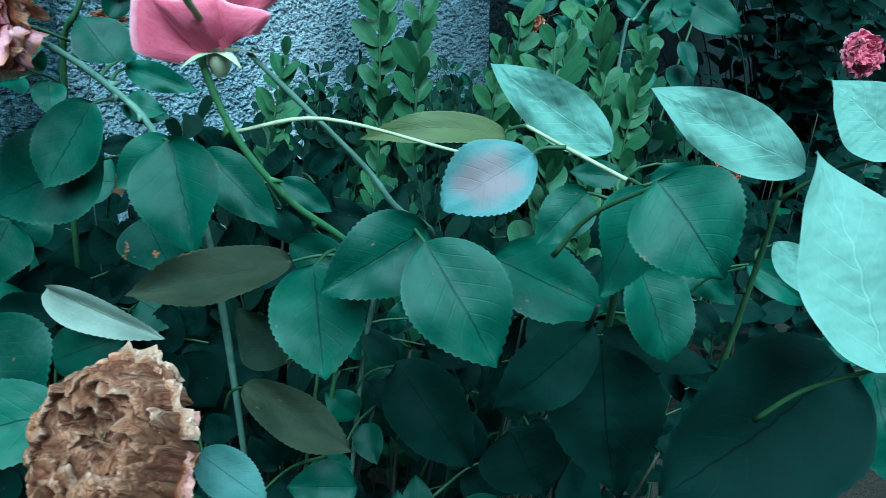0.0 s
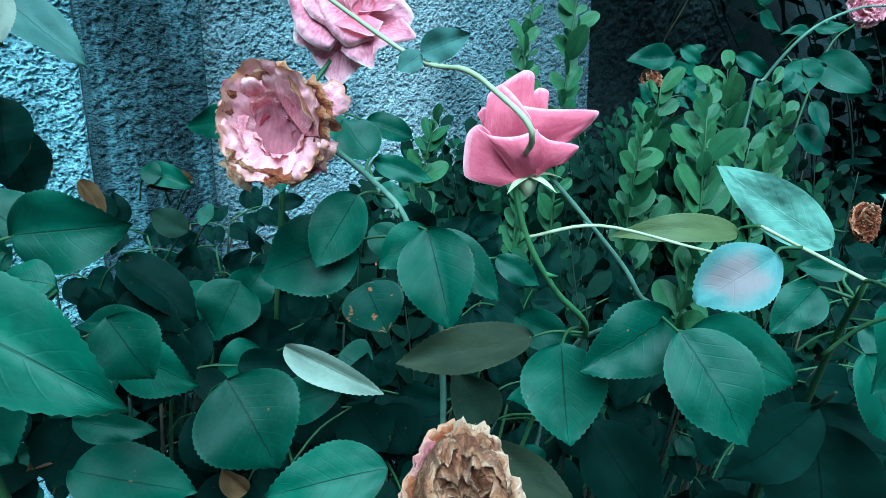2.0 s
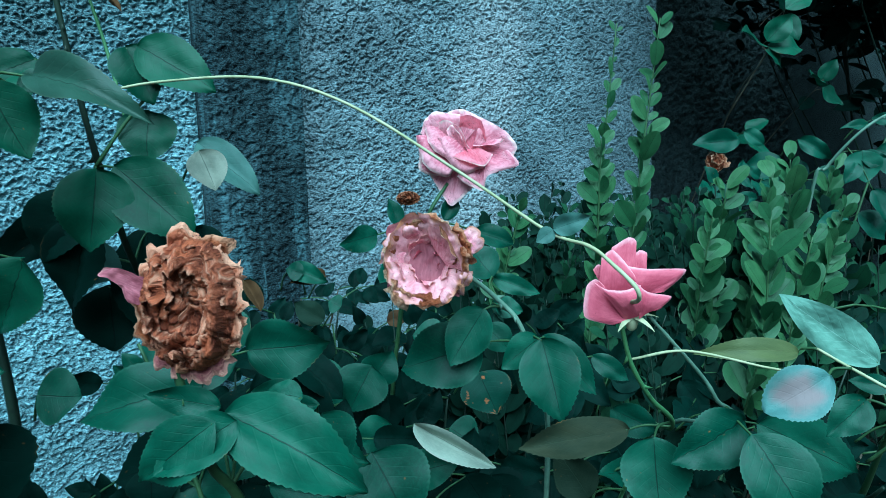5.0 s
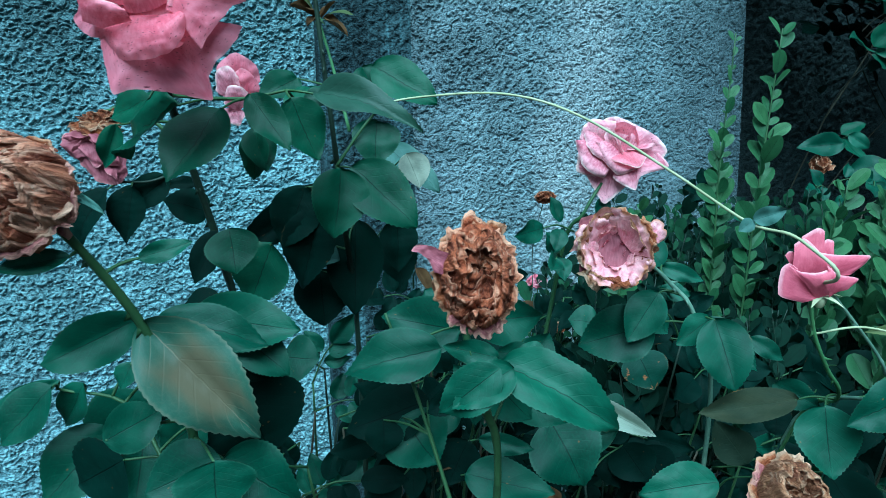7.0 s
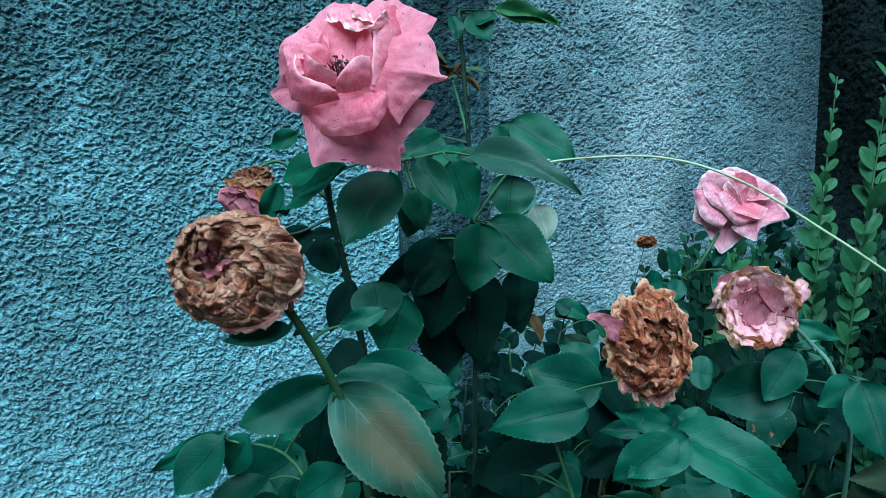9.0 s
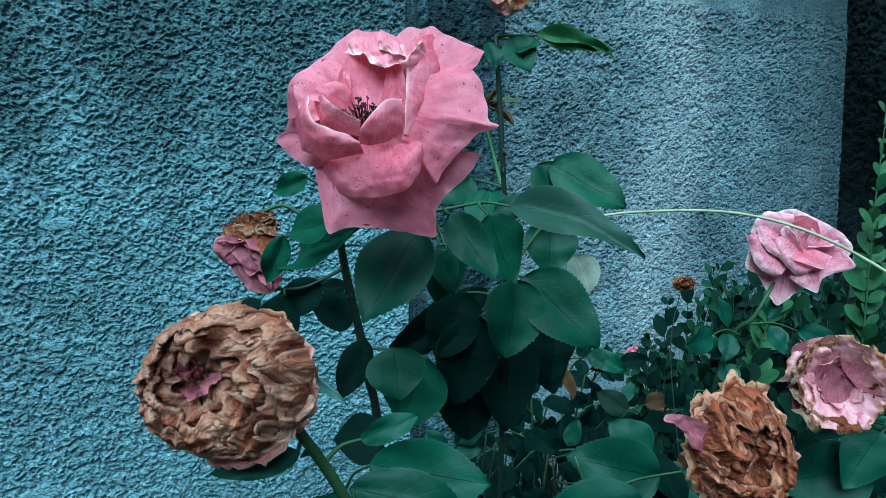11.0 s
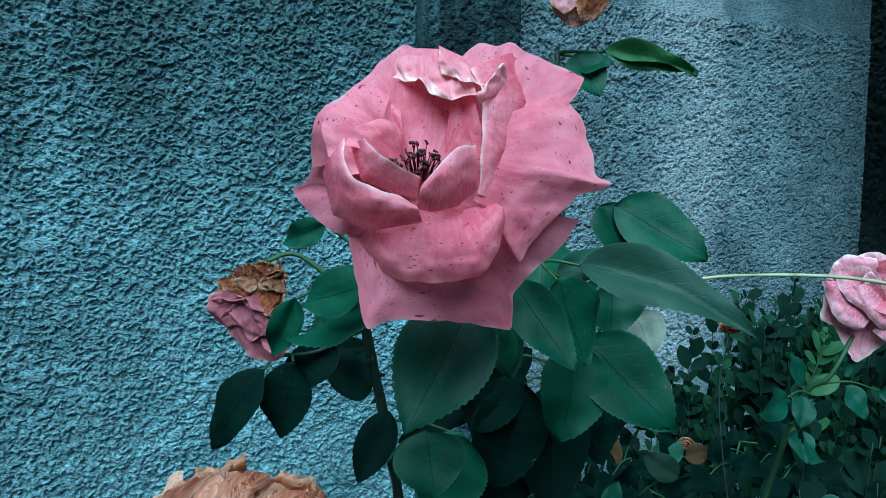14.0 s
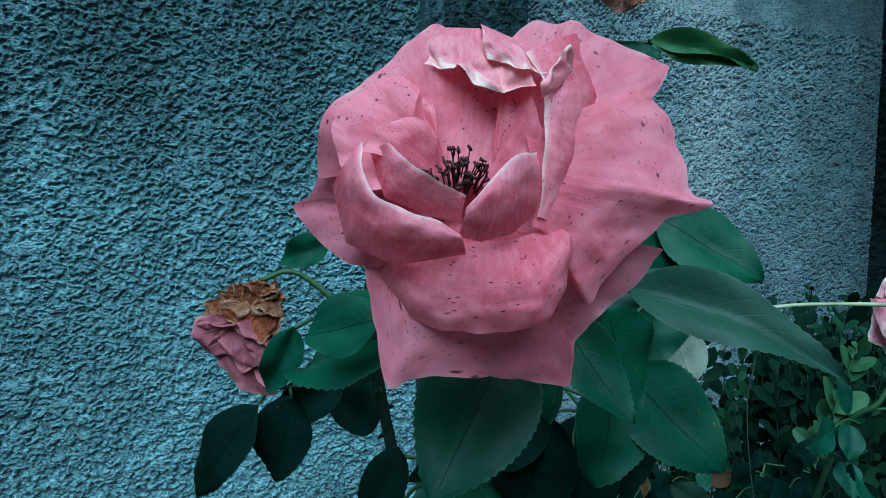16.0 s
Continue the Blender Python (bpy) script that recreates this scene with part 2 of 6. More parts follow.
CANE = bark_material("cane_green", (0.032, 0.072, 0.026), (0.058, 0.112, 0.040))
CANE_DARK = bark_material("cane_dark", (0.014, 0.026, 0.018), (0.022, 0.040, 0.024))
CANE_PALE = bark_material("cane_pale_green", (0.34, 0.37, 0.20), (0.46, 0.48, 0.29))
CANE_LIGHT = bark_material("cane_light_green", (0.085, 0.19, 0.070), (0.13, 0.25, 0.095))
CANE_GREY = bark_material("cane_grey_green", (0.10, 0.17, 0.12), (0.16, 0.24, 0.17))
TWIG = bark_material("twig_brown", (0.045, 0.042, 0.028), (0.075, 0.065, 0.04))
STAMEN = bark_material("stamen_dark", (0.03, 0.010, 0.010), (0.07, 0.02, 0.018))


def plaster_material(name, c1, c2, dark, stain_scale, drips=0.0, grain=110, top=0.0, side=0.0, pit_shade=0.55, stain=0.62, coarse=0.0036, wash=0.0):
    n = Nodes(name)
    v = n.coords("Object")
    big = n.noise(v, stain_scale, 5, 0.6)
    mid = n.noise(n.scaled(v, (1, 1, 1.5)), 11, 5, 0.6)
    flat = n.scaled(v, (1, 1, 1.7))
    fine = n.noise(flat, grain, 3, 0.55)
    sand = n.noise(flat, grain * 3.0, 3, 0.6)
    col = n.mix(n.ramp(mid, 0.3, 0.7), c1, c2)
    col = n.mix(n.ramp(big, 0.42, 0.66, 0.0, stain), col, dark)
    if drips:
        d = n.noise(n.scaled(v, (26, 26, 1.1)), 1.0, 6, 0.6)
        col = n.mix(n.ramp(d, 0.46, 0.60, 0.0, drips), col, dark)
        col = n.mix(n.math("MULTIPLY", n.ramp(d, 0.47, 0.38), drips * 0.8), col, (0.13, 0.23, 0.26))
    # light fall-off up the wall put into the colour, edge broken by noise
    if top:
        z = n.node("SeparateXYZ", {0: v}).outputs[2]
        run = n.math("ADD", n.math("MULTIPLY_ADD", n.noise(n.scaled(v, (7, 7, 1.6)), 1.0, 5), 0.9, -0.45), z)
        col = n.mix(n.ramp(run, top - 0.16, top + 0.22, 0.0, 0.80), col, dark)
    if wash:
        x = n.node("SeparateXYZ", {0: v}).outputs[0]
        far = n.math("ABSOLUTE", n.math("SUBTRACT", n.math("MULTIPLY_ADD", n.noise(n.scaled(v, (5, 5, 2.5)), 1.0, 5), 0.5, x), wash + 0.25))
        col = n.mix(n.ramp(far, 0.02, 0.20, 0.55, 0.0), col, (0.58, 0.64, 0.66))
    # shade towards the corner painted in: darker past x = side
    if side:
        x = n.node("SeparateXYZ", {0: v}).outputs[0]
        corner_shade = n.math("ADD", n.math("MULTIPLY_ADD", n.noise(n.scaled(v, (4, 4, 2)), 1.0, 5), 0.5, -0.25), x)
        col = n.mix(n.ramp(corner_shade, side - 0.15, side + 0.25, 0.0, 0.85), col, dark)
    col = n.mix(n.ramp(sand, 0.42, 0.72, 0.0, 0.5), col, tuple(min(0.85, q * 1.6) for q in c2))
    # shade in the pits painted in, from the noise that drives the bump
    col = n.mix(n.ramp(fine, 0.48, 0.38, 0.0, pit_shade), col, tuple(q * 0.10 for q in c1))
    if top:
        fleck = n.math("MULTIPLY", n.ramp(n.voronoi(flat, 26.0), 0.06, 0.10, 1.0, 0.0), n.ramp(n.noise(v, 9.0, 2), 0.60, 0.63))
        col = n.mix(n.math("MULTIPLY", fleck, 0.7), col, (0.62, 0.66, 0.66))
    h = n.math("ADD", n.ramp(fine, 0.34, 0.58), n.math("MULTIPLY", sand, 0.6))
    return n.finish(col, 0.92, 0.2, n.bump(h, 1.0, coarse))


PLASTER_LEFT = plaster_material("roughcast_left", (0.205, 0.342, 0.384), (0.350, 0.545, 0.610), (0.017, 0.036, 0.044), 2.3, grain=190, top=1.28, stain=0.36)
PLASTER_RIGHT = plaster_material("roughcast_right", (0.180, 0.250, 0.272), (0.330, 0.430, 0.465), (0.0395, 0.0639, 0.0733), 1.7, grain=190, top=1.74, side=1.28, pit_shade=0.6, wash=0.88)
PLASTER_STRIP = plaster_material("smooth_cement_streaked", (0.030, 0.055, 0.064), (0.080, 0.130, 0.146), (0.006, 0.014, 0.017), 7.0, 0.85, 165, pit_shade=0.6, stain=0.9)
# near-black base colour carries the deep shade of the set-back wall
PLASTER_SHADE = plaster_material("shade_dark_plaster", (0.018, 0.029, 0.029), (0.038, 0.056, 0.056), (0.008, 0.013, 0.013), 2.0, grain=120)


def soil_material():
    n = Nodes("garden_soil")
    v = n.coords("Object")
    a, b = n.noise(v, 3.0, 6), n.noise(v, 60, 5, 0.7)
    col = n.mix(n.ramp(a, 0.35, 0.65), (0.014, 0.013, 0.010), (0.030, 0.026, 0.019))
    col = n.mix(n.ramp(b, 0.5, 0.7, 0, 0.6), col, (0.05, 0.043, 0.03))
    return n.finish(col, 0.95, 0.2, n.bump(n.math("ADD", a, b), 0.7, 0.02))


SOIL = soil_material()


# ---------------------------------------------------------------- building helpers
def mesh_of(name, verts, faces, material, uvs=None, smooth=True):
    me = bpy.data.meshes.new(name)
    me.from_pydata(verts, [], faces)
    me.materials.append(material)
    if uvs is not None:
        layer = me.uv_layers.new(name="UVMap")
        idx = np.empty(len(me.loops), dtype=np.int32)
        me.loops.foreach_get("vertex_index", idx)
        layer.data.foreach_set("uv", np.asarray(uvs, dtype=np.float32)[idx].ravel())
    if smooth:
        me.polygons.foreach_set("use_smooth", [True] * len(me.polygons))
    me.update()
    return me


def child(name, me, parent, m=None, label=""):
    """One mesh object under a thing or under a part; m is in world space."""
    ob = new(name, me)
    ob.parent = parent
    up, p = Matrix.Identity(4), parent
    while p is not None:
        up = p.matrix_basis @ up
        p = p.parent
    ob.matrix_basis = up.inverted() @ (m if m is not None else Matrix.Identity(4))
    if label:
        ob["label"] = label
    return ob


def grid_faces(nu, nv):
    return [(j * nu + i, j * nu + i + 1, (j + 1) * nu + i + 1, (j + 1) * nu + i) for j in range(nv - 1) for i in range(nu - 1)]


def thing(name, at, label, category, group=""):
    ob = new(name)
    ob.empty_display_size = 0.02
    ob.matrix_basis = Matrix.Translation(at)
    return tagged(ob, label, category, group)


def spline(points, steps=6):
    """A smooth line through the points."""
    p = [Vector(q) for q in points]
    p = [2 * p[0] - p[1]] + p + [2 * p[-1] - p[-2]]
    line = []
    for i in range(1, len(p) - 2):
        for k in range(steps):
            t = k / steps
            line.append(0.5 * ((2 * p[i]) + (p[i + 1] - p[i - 1]) * t + (2 * p[i - 1] - 5 * p[i] + 4 * p[i + 1] - p[i + 2]) * t * t
                               + (3 * p[i] - p[i - 1] - 3 * p[i + 1] + p[i + 2]) * t ** 3))
    line.append(p[-2])
    return line


def tube(line, r0, r1, sides=7, rough=0.08, thorns=0, seed=1):
    """Vertices and faces of a tapered, slightly knotty stem."""
    rng = random.Random(seed)
    verts, faces = [], []
    n = len(line)
    side = Vector((0.3, -0.9, 0.2))
    for i, q in enumerate(line):
        d = (line[min(i + 1, n - 1)] - line[max(i - 1, 0)]).normalized()
        x = d.cross(side).normalized()
        y = d.cross(x)
        r = (r0 + (r1 - r0) * i / (n - 1)) * (1 + rough * rng.uniform(-1, 1.6))
        for k in range(sides):
            a = 2 * math.pi * k / sides
            verts.append(q + (x * math.cos(a) + y * math.sin(a)) * r)
    for i in range(n - 1):
        for k in range(sides):
            faces.append((i * sides + k, i * sides + (k + 1) % sides, (i + 1) * sides + (k + 1) % sides, (i + 1) * sides + k))
    faces.append(tuple(range(sides))[::-1])
    faces.append(tuple((n - 1) * sides + k for k in range(sides)))
    for _ in range(thorns):
        i = rng.randrange(1, n - 1)
        d = (line[i + 1] - line[i - 1]).normalized()
        a = rng.uniform(0, 6.28)
        x = d.cross(side).normalized()
        o = x * math.cos(a) + d.cross(x) * math.sin(a)
        b = line[i] + o * r0 * 0.7
        k = len(verts)
        verts += [b + d * 0.0026, b - d * 0.0022, b + d.cross(o) * 0.0009, b - d.cross(o) * 0.0009, b + o * 0.0045 - d * 0.002]
        faces += [(k, k + 2, k + 4), (k + 2, k + 1, k + 4), (k + 1, k + 3, k + 4), (k + 3, k, k + 4)]
    return verts, faces


def stem(parent, points, r0, r1, material, thorns=0, name="cane", seed=1):
    line = spline(points)
    v, f = tube(line, r0 * 0.7, r1 * 0.7, thorns=thorns, seed=seed)
    ob = child(name, mesh_of(name, v, f, material), parent)
    return ob, line


def leaf_mesh(kind, arch, fold, twist, wave, seed, teeth=True, blunt=0.0):
    """A leaf blade of unit length along +Y and unit width, its face along +Z."""
    rng = random.Random(seed)
    nu, nv = (7, 25) if kind in "dhw" else (9, 41)
    verts, uvs = [], []
    ph, hook, bias = rng.uniform(0, 6), rng.uniform(-0.05, 0.05), rng.uniform(-0.05, 0.05)
    for j in range(nv):
        v = j / (nv - 1)
        if blunt > 1:
            half = 0.5 * math.sin(math.pi * v) ** 0.62
        elif blunt:
            half = 0.5 * (math.sin(math.pi * min(1, v ** 0.9)) ** 0.55) * (0.55 + 0.45 * v)
        else:
            half = 0.54 * v ** (0.62 + bias) * (1 - v) ** 0.95 / 0.349
        if j in (0, nv - 1):
            half = 0.004
        saw = (0.010 if j % 2 else -0.007) if teeth and 1 < j < nv - 1 else 0.0
        for i in range(nu):
            u = -1 + 2 * i / (nu - 1)
            rim = i in (0, nu - 1)
            x = u * (half + (saw if rim and half > 0.08 else 0.0)) + hook * v * v
            y = v + (saw * 0.5 if rim else 0.0)
            w = abs(u) * half
            z = fold * (w - 0.9 * w * w) + arch * (0.25 - (v - 0.5) ** 2)
            z += wave * math.sin(v * 8 + ph + (2.4 if u > 0 else 0)) * u * u * 0.045
            z -= wave * 0.012 * math.cos((v - 0.25 * abs(u)) * 50.0) * (1 - abs(u)) * (1 if 0.05 < v < 0.95 else 0)
            z += 0.05 * wave * noise.noise(Vector((x * 3 + seed, v * 3, 2.0)))
            a = twist * (v - 0.3)
            verts.append((x * math.cos(a) - z * math.sin(a), y, x * math.sin(a) + z * math.cos(a)))
            uvs.append((0.5 + 0.5 * u, v))
    return mesh_of("leaf_blade", verts, grid_faces(nu, nv), LEAF[kind], uvs)


_leaf_cache = {}


def leaf_blade(kind, variant):
    if (kind, variant) not in _leaf_cache:
        shape = [(0.10, 0.30, 0.15, 1.0), (0.24, 0.42, -0.3, 1.2), (-0.08, 0.22, 0.4, 1.1), (0.16, 0.34, -0.45, 1.5), (0.36, 0.26, 0.2, 1.2), (0.05, 0.46, 0.0, 1.4)][variant]
        if kind == "o":
            shape = (0.75, 0.1, 0.0, 0.5)
        if kind == "a":
            shape = (0.55, 0.35, 0.15, 0.9)
        if kind in "cq":
            shape = (0.1, 0.9, 0.4, 0.8)
        if kind in "xw":
            shape = (0.15, 0.25, 0.1, 0.2)
        if kind == "p":
            shape = (0.10, 0.12, 0.1, 1.1)
        _leaf_cache[kind, variant] = leaf_mesh(kind, *shape, seed=variant * 7 + len(kind), teeth=kind not in "pxw", blunt=1.0 if kind in "xw" else 2.0 if kind == "k" else 0.0)
    return _leaf_cache[kind, variant]


def leaf_pose(base, tip, width, face):
    """Base, tip and width in metres; face: the way that the upper side looks."""
    base, tip = Vector(base), Vector(tip)
    y = tip - base
    long = y.length
    y.normalize()
    z = (Vector(face) - y * y.dot(Vector(face))).normalized()
    x = y.cross(z)
    m = Matrix((x * width, y * long, z * long * 0.8)).transposed().to_4x4()
    m.translation = base
    return m


def nearest(lines, q):
    best = None
    for line in lines:
        for p in line:
            d = (p - q).length + max(0, p.z - q.z) * 1.5
            if best is None or d < best[0]:
                best = (d, p)
    return best[1]


def add_leaf(parent, base, tip, width, kind, face, rng, lines=None, stalk=CANE):
    f = Vector(face) + Vector((rng.uniform(-0.35, 0.35), 0, rng.uniform(-0.3, 0.35)))
    ob = child("leaf", leaf_blade(kind, rng.randrange(6)), parent, leaf_pose(base, tip, width, f))
    if lines:
        b = Vector(base)
        q = nearest(lines, b)
        if (q - b).length > 0.06:
            q = b + Vector((rng.uniform(-0.015, 0.015), 0.035, -0.03))
        mid = b.lerp(q, 0.5) + Vector((0, 0.004, 0.03 * (q - b).length))
        back = b + (Vector(tip) - b) * 0.03
        v, fc = tube(spline([back, mid, q], 5), 0.0007, 0.0011, 5, 0.0)
        child("leaf_stalk", mesh_of("leaf_stalk", v, fc, stalk), parent)
    return ob


def flower_frame(center, face, up=(0, 0, 1)):
    """The flower's frame: z looks along face, y as far up as it can."""
    z = Vector(face).normalized()
    x = Vector(up).cross(z).normalized()
    m = Matrix((x, z.cross(x), z)).transposed().to_4x4()
    m.translation = center
    return m


def calyx(parent, m, depth, size, label="green rose hip and sepals", material=CANE):
    """The hip behind a flower with its sepals; the petals hang on it."""
    verts, faces = [], []
    rings = [(0.0, 0.15), (0.15, 0.5), (0.45, 0.62), (0.8, 0.5), (1.0, 0.25)]
    for t, r in rings:
        for k in range(9):
            a = 2 * math.pi * k / 9
            verts.append((math.cos(a) * r * size, math.sin(a) * r * size, -depth - t * size * 1.6))
    for j in range(len(rings) - 1):
        for k in range(9):
            faces.append((j * 9 + k, j * 9 + (k + 1) % 9, (j + 1) * 9 + (k + 1) % 9, (j + 1) * 9 + k))
    for s in range(5):
        a = 2 * math.pi * s / 5 + 0.3
        o = len(verts)
        for j in range(5):
            v = j / 4
            r = size * (0.4 + 2.2 * v)
            w = size * 0.42 * (1 - v) ** 0.8
            z = -depth - size * (0.1 + 0.7 * v * v)
            for u in (-1, 0, 1):
                verts.append((math.cos(a) * r - math.sin(a) * u * w, math.sin(a) * r + math.cos(a) * u * w, z - abs(u) * w * 0.3))
        for j in range(4):
            for i in range(2):
                faces.append((o + j * 3 + i, o + j * 3 + i + 1, o + j * 3 + i + 4, o + j * 3 + i + 3))
    return child("bloom", mesh_of("bloom", verts, faces, material), parent, m, label)


def sheet_petal(foot, rim, bulge, roll, wrinkle, seed, material, crisp=0.0, nu=26, nv=18):
    """A petal spread between its foot and its rim, both given by a few control points; millimetres."""
    foot = [Vector(p) for p in foot]
    rim = [Vector(p) for p in rim]
    ends = spline(rim, 10)
    off = Vector((seed * 3.17 % 50, seed * 1.31 % 50, 0))

    def along(pts, u):
        q = u * (len(pts) - 1)
        i = min(int(q), len(pts) - 2)
        return pts[i].lerp(pts[i + 1], q - i)

    verts, uvs = [], []
    for j in range(nv):
        v = j / (nv - 1)
        for i in range(nu):
            u = i / (nu - 1)
            a = along(foot, u) if len(foot) > 1 else foot[0]
            b = along(ends, u).lerp(along(rim, u), 0.35)
            mid = (a + b) * 0.5 + Vector((0, 0, bulge))
            p = a * (1 - v) ** 2 + mid * 2 * v * (1 - v) + b * v * v
            p.z -= roll * (max(0.0, v - 0.72) / 0.28) ** 2
            k = Vector((p.x * 0.05, p.y * 0.05, u)) + off
            w = wrinkle * (noise.noise(k) * 1.3 + noise.noise(k * 2.7) * 0.7) * min(1.0, 0.2 + v)
            w += 0.6 * wrinkle * noise.noise(Vector((u * 7.0, v * 1.5, seed))) * v
            p.z += w
            if crisp:
                c = Vector((p.x * 0.16, p.y * 0.16, seed * 0.7))
                p += crisp * v * Vector((noise.noise(c + Vector((7, 0, 0))), noise.noise(c + Vector((0, 9, 0))), 1.5 * noise.noise(c) + 0.8 * noise.noise(c * 2.3)))
            verts.append(tuple(p * 0.001))
            uvs.append((u, v))
    return mesh_of("petal", verts, grid_faces(nu, nv), material, uvs)


def open_bloom(parent, m, groups, depth, hip, seed, wrinkle, label, crisp=0.0):
    """A bloom of sheet petals on its hip. groups: lists of (material, foot, rim, bulge, roll)."""
    hold = calyx(parent, m, depth, hip, label)
    for g, rows in enumerate(groups):
        for i, (material, foot, rim, bulge, roll) in enumerate(rows):
            child("petal", sheet_petal(foot, rim, bulge, roll, wrinkle, seed + g * 17 + i * 5, material, 3.0 if material == PINK_TORN else crisp, 16 + 4 * len(rim), 24), hold, m)
    return hold


def withered_mass(hold, m, rx, ry, rz, material, seed):
    """The packed heart of a withered rose, folded all over; millimetres."""
    nt, nq = 90, 30
    off = Vector((seed * 1.7 % 40, seed * 2.9 % 40, 0))
    verts, uvs = [], []
    for j in range(nq):
        q = j / (nq - 1)
        for i in range(nt):
            a = 2 * math.pi * i / nt
            c, d = math.cos(a), math.sin(a)
            k = Vector((c * q * 3.0, d * q * 3.0, 0)) + off
            fold = abs(noise.noise(k * 1.5)) + 0.6 * abs(noise.noise(k * 3.3))
            z = rz * (math.sqrt(max(0.0, 1 - q ** 2.6)) - 0.7 * q ** 5) - 0.30 * rx * fold
            r = max(0.02, q) * (1 + 0.10 * noise.noise(k * 1.3 + Vector((5, 5, 5))))
            verts.append((rx * r * c * 0.001, ry * r * d * 0.001, z * 0.001))
            uvs.append((0.5 + 0.4 * math.sin(a), 0.75 - 1.2 * min(0.6, fold)))
    faces = [(j * nt + i, j * nt + (i + 1) % nt, (j + 1) * nt + (i + 1) % nt, (j + 1) * nt + i) for j in range(nq - 1) for i in range(nt)]
    faces.append(tuple(range(nt))[::-1])
    return child("petal_mass", mesh_of("petal_mass", verts, faces, material, uvs), hold, m, "withered petals packed together")


def ruffled_petal(heart, rx, ry, top, q, a0, span, depth, curl, ruff, seed, material, nu=44, nv=11):
    """A dry petal that stands on edge: a wavy wall along an arc round the heart, its rim curled over; millimetres."""
    rng = random.Random(seed)
    size = (rx + ry) / 2
    slant = rng.uniform(-0.20, 0.20)
    off = Vector((seed * 2.3 % 70, seed * 0.9 % 70, 0))
    verts, uvs = [], []
    for j in range(nv):
        v = j / (nv - 1)
        for i in range(nu):
            e = -1 + 2 * i / (nu - 1)
            a = a0 + span * e
            c, d = math.cos(a), math.sin(a)
            arc = Vector((e * span * q * 4.0, v * 0.6, seed * 0.37)) + off
            wave = ruff * (1.5 * noise.noise(arc) + 0.8 * noise.noise(arc * 2.6))
            pleat = noise.noise(Vector((e * span * q * 17.0, v * 1.6, seed * 0.61))) + 0.5 * noise.noise(Vector((e * span * q * 34.0, v * 2.4, seed * 0.23)))
            r = q + wave * (0.3 + 0.7 * v) - 0.16 * (1 - v) + curl * max(0.0, v - 0.45) ** 2 * 3.3
            z = top - depth * (1 - v) - 0.20 * size * max(0.0, v - 0.7) ** 2 * 11 * (curl > 0) - 0.30 * size * abs(e) ** 2.5 * v + slant * size * e * v
            z += 0.15 * size * noise.noise(arc * 1.7 + Vector((4, 4, 4))) * v
            p = Vector((heart[0] * rx * (1 - q) + rx * r * c, heart[1] * ry * (1 - q) + ry * r * d, z))
            g = p * (5.0 / size) + off
            p += Vector((noise.noise(g), noise.noise(g + Vector((9, 0, 0))), noise.noise(g + Vector((0, 9, 0))))) * size * 0.05 * (0.2 + v)
            p += Vector((c * rx / size, d * ry / size, 0.6)) * size * 0.016 * pleat * (0.3 + v)
            g *= 3.1
            p += Vector((noise.noise(g), noise.noise(g + Vector((9, 0, 0))), noise.noise(g + Vector((0, 9, 0))))) * size * 0.024 * (0.2 + v)
            verts.append(tuple(p * 0.001))
            uvs.append((0.5 + 0.4 * e, v))
    return mesh_of("petal", verts, grid_faces(nu, nv), material, uvs)


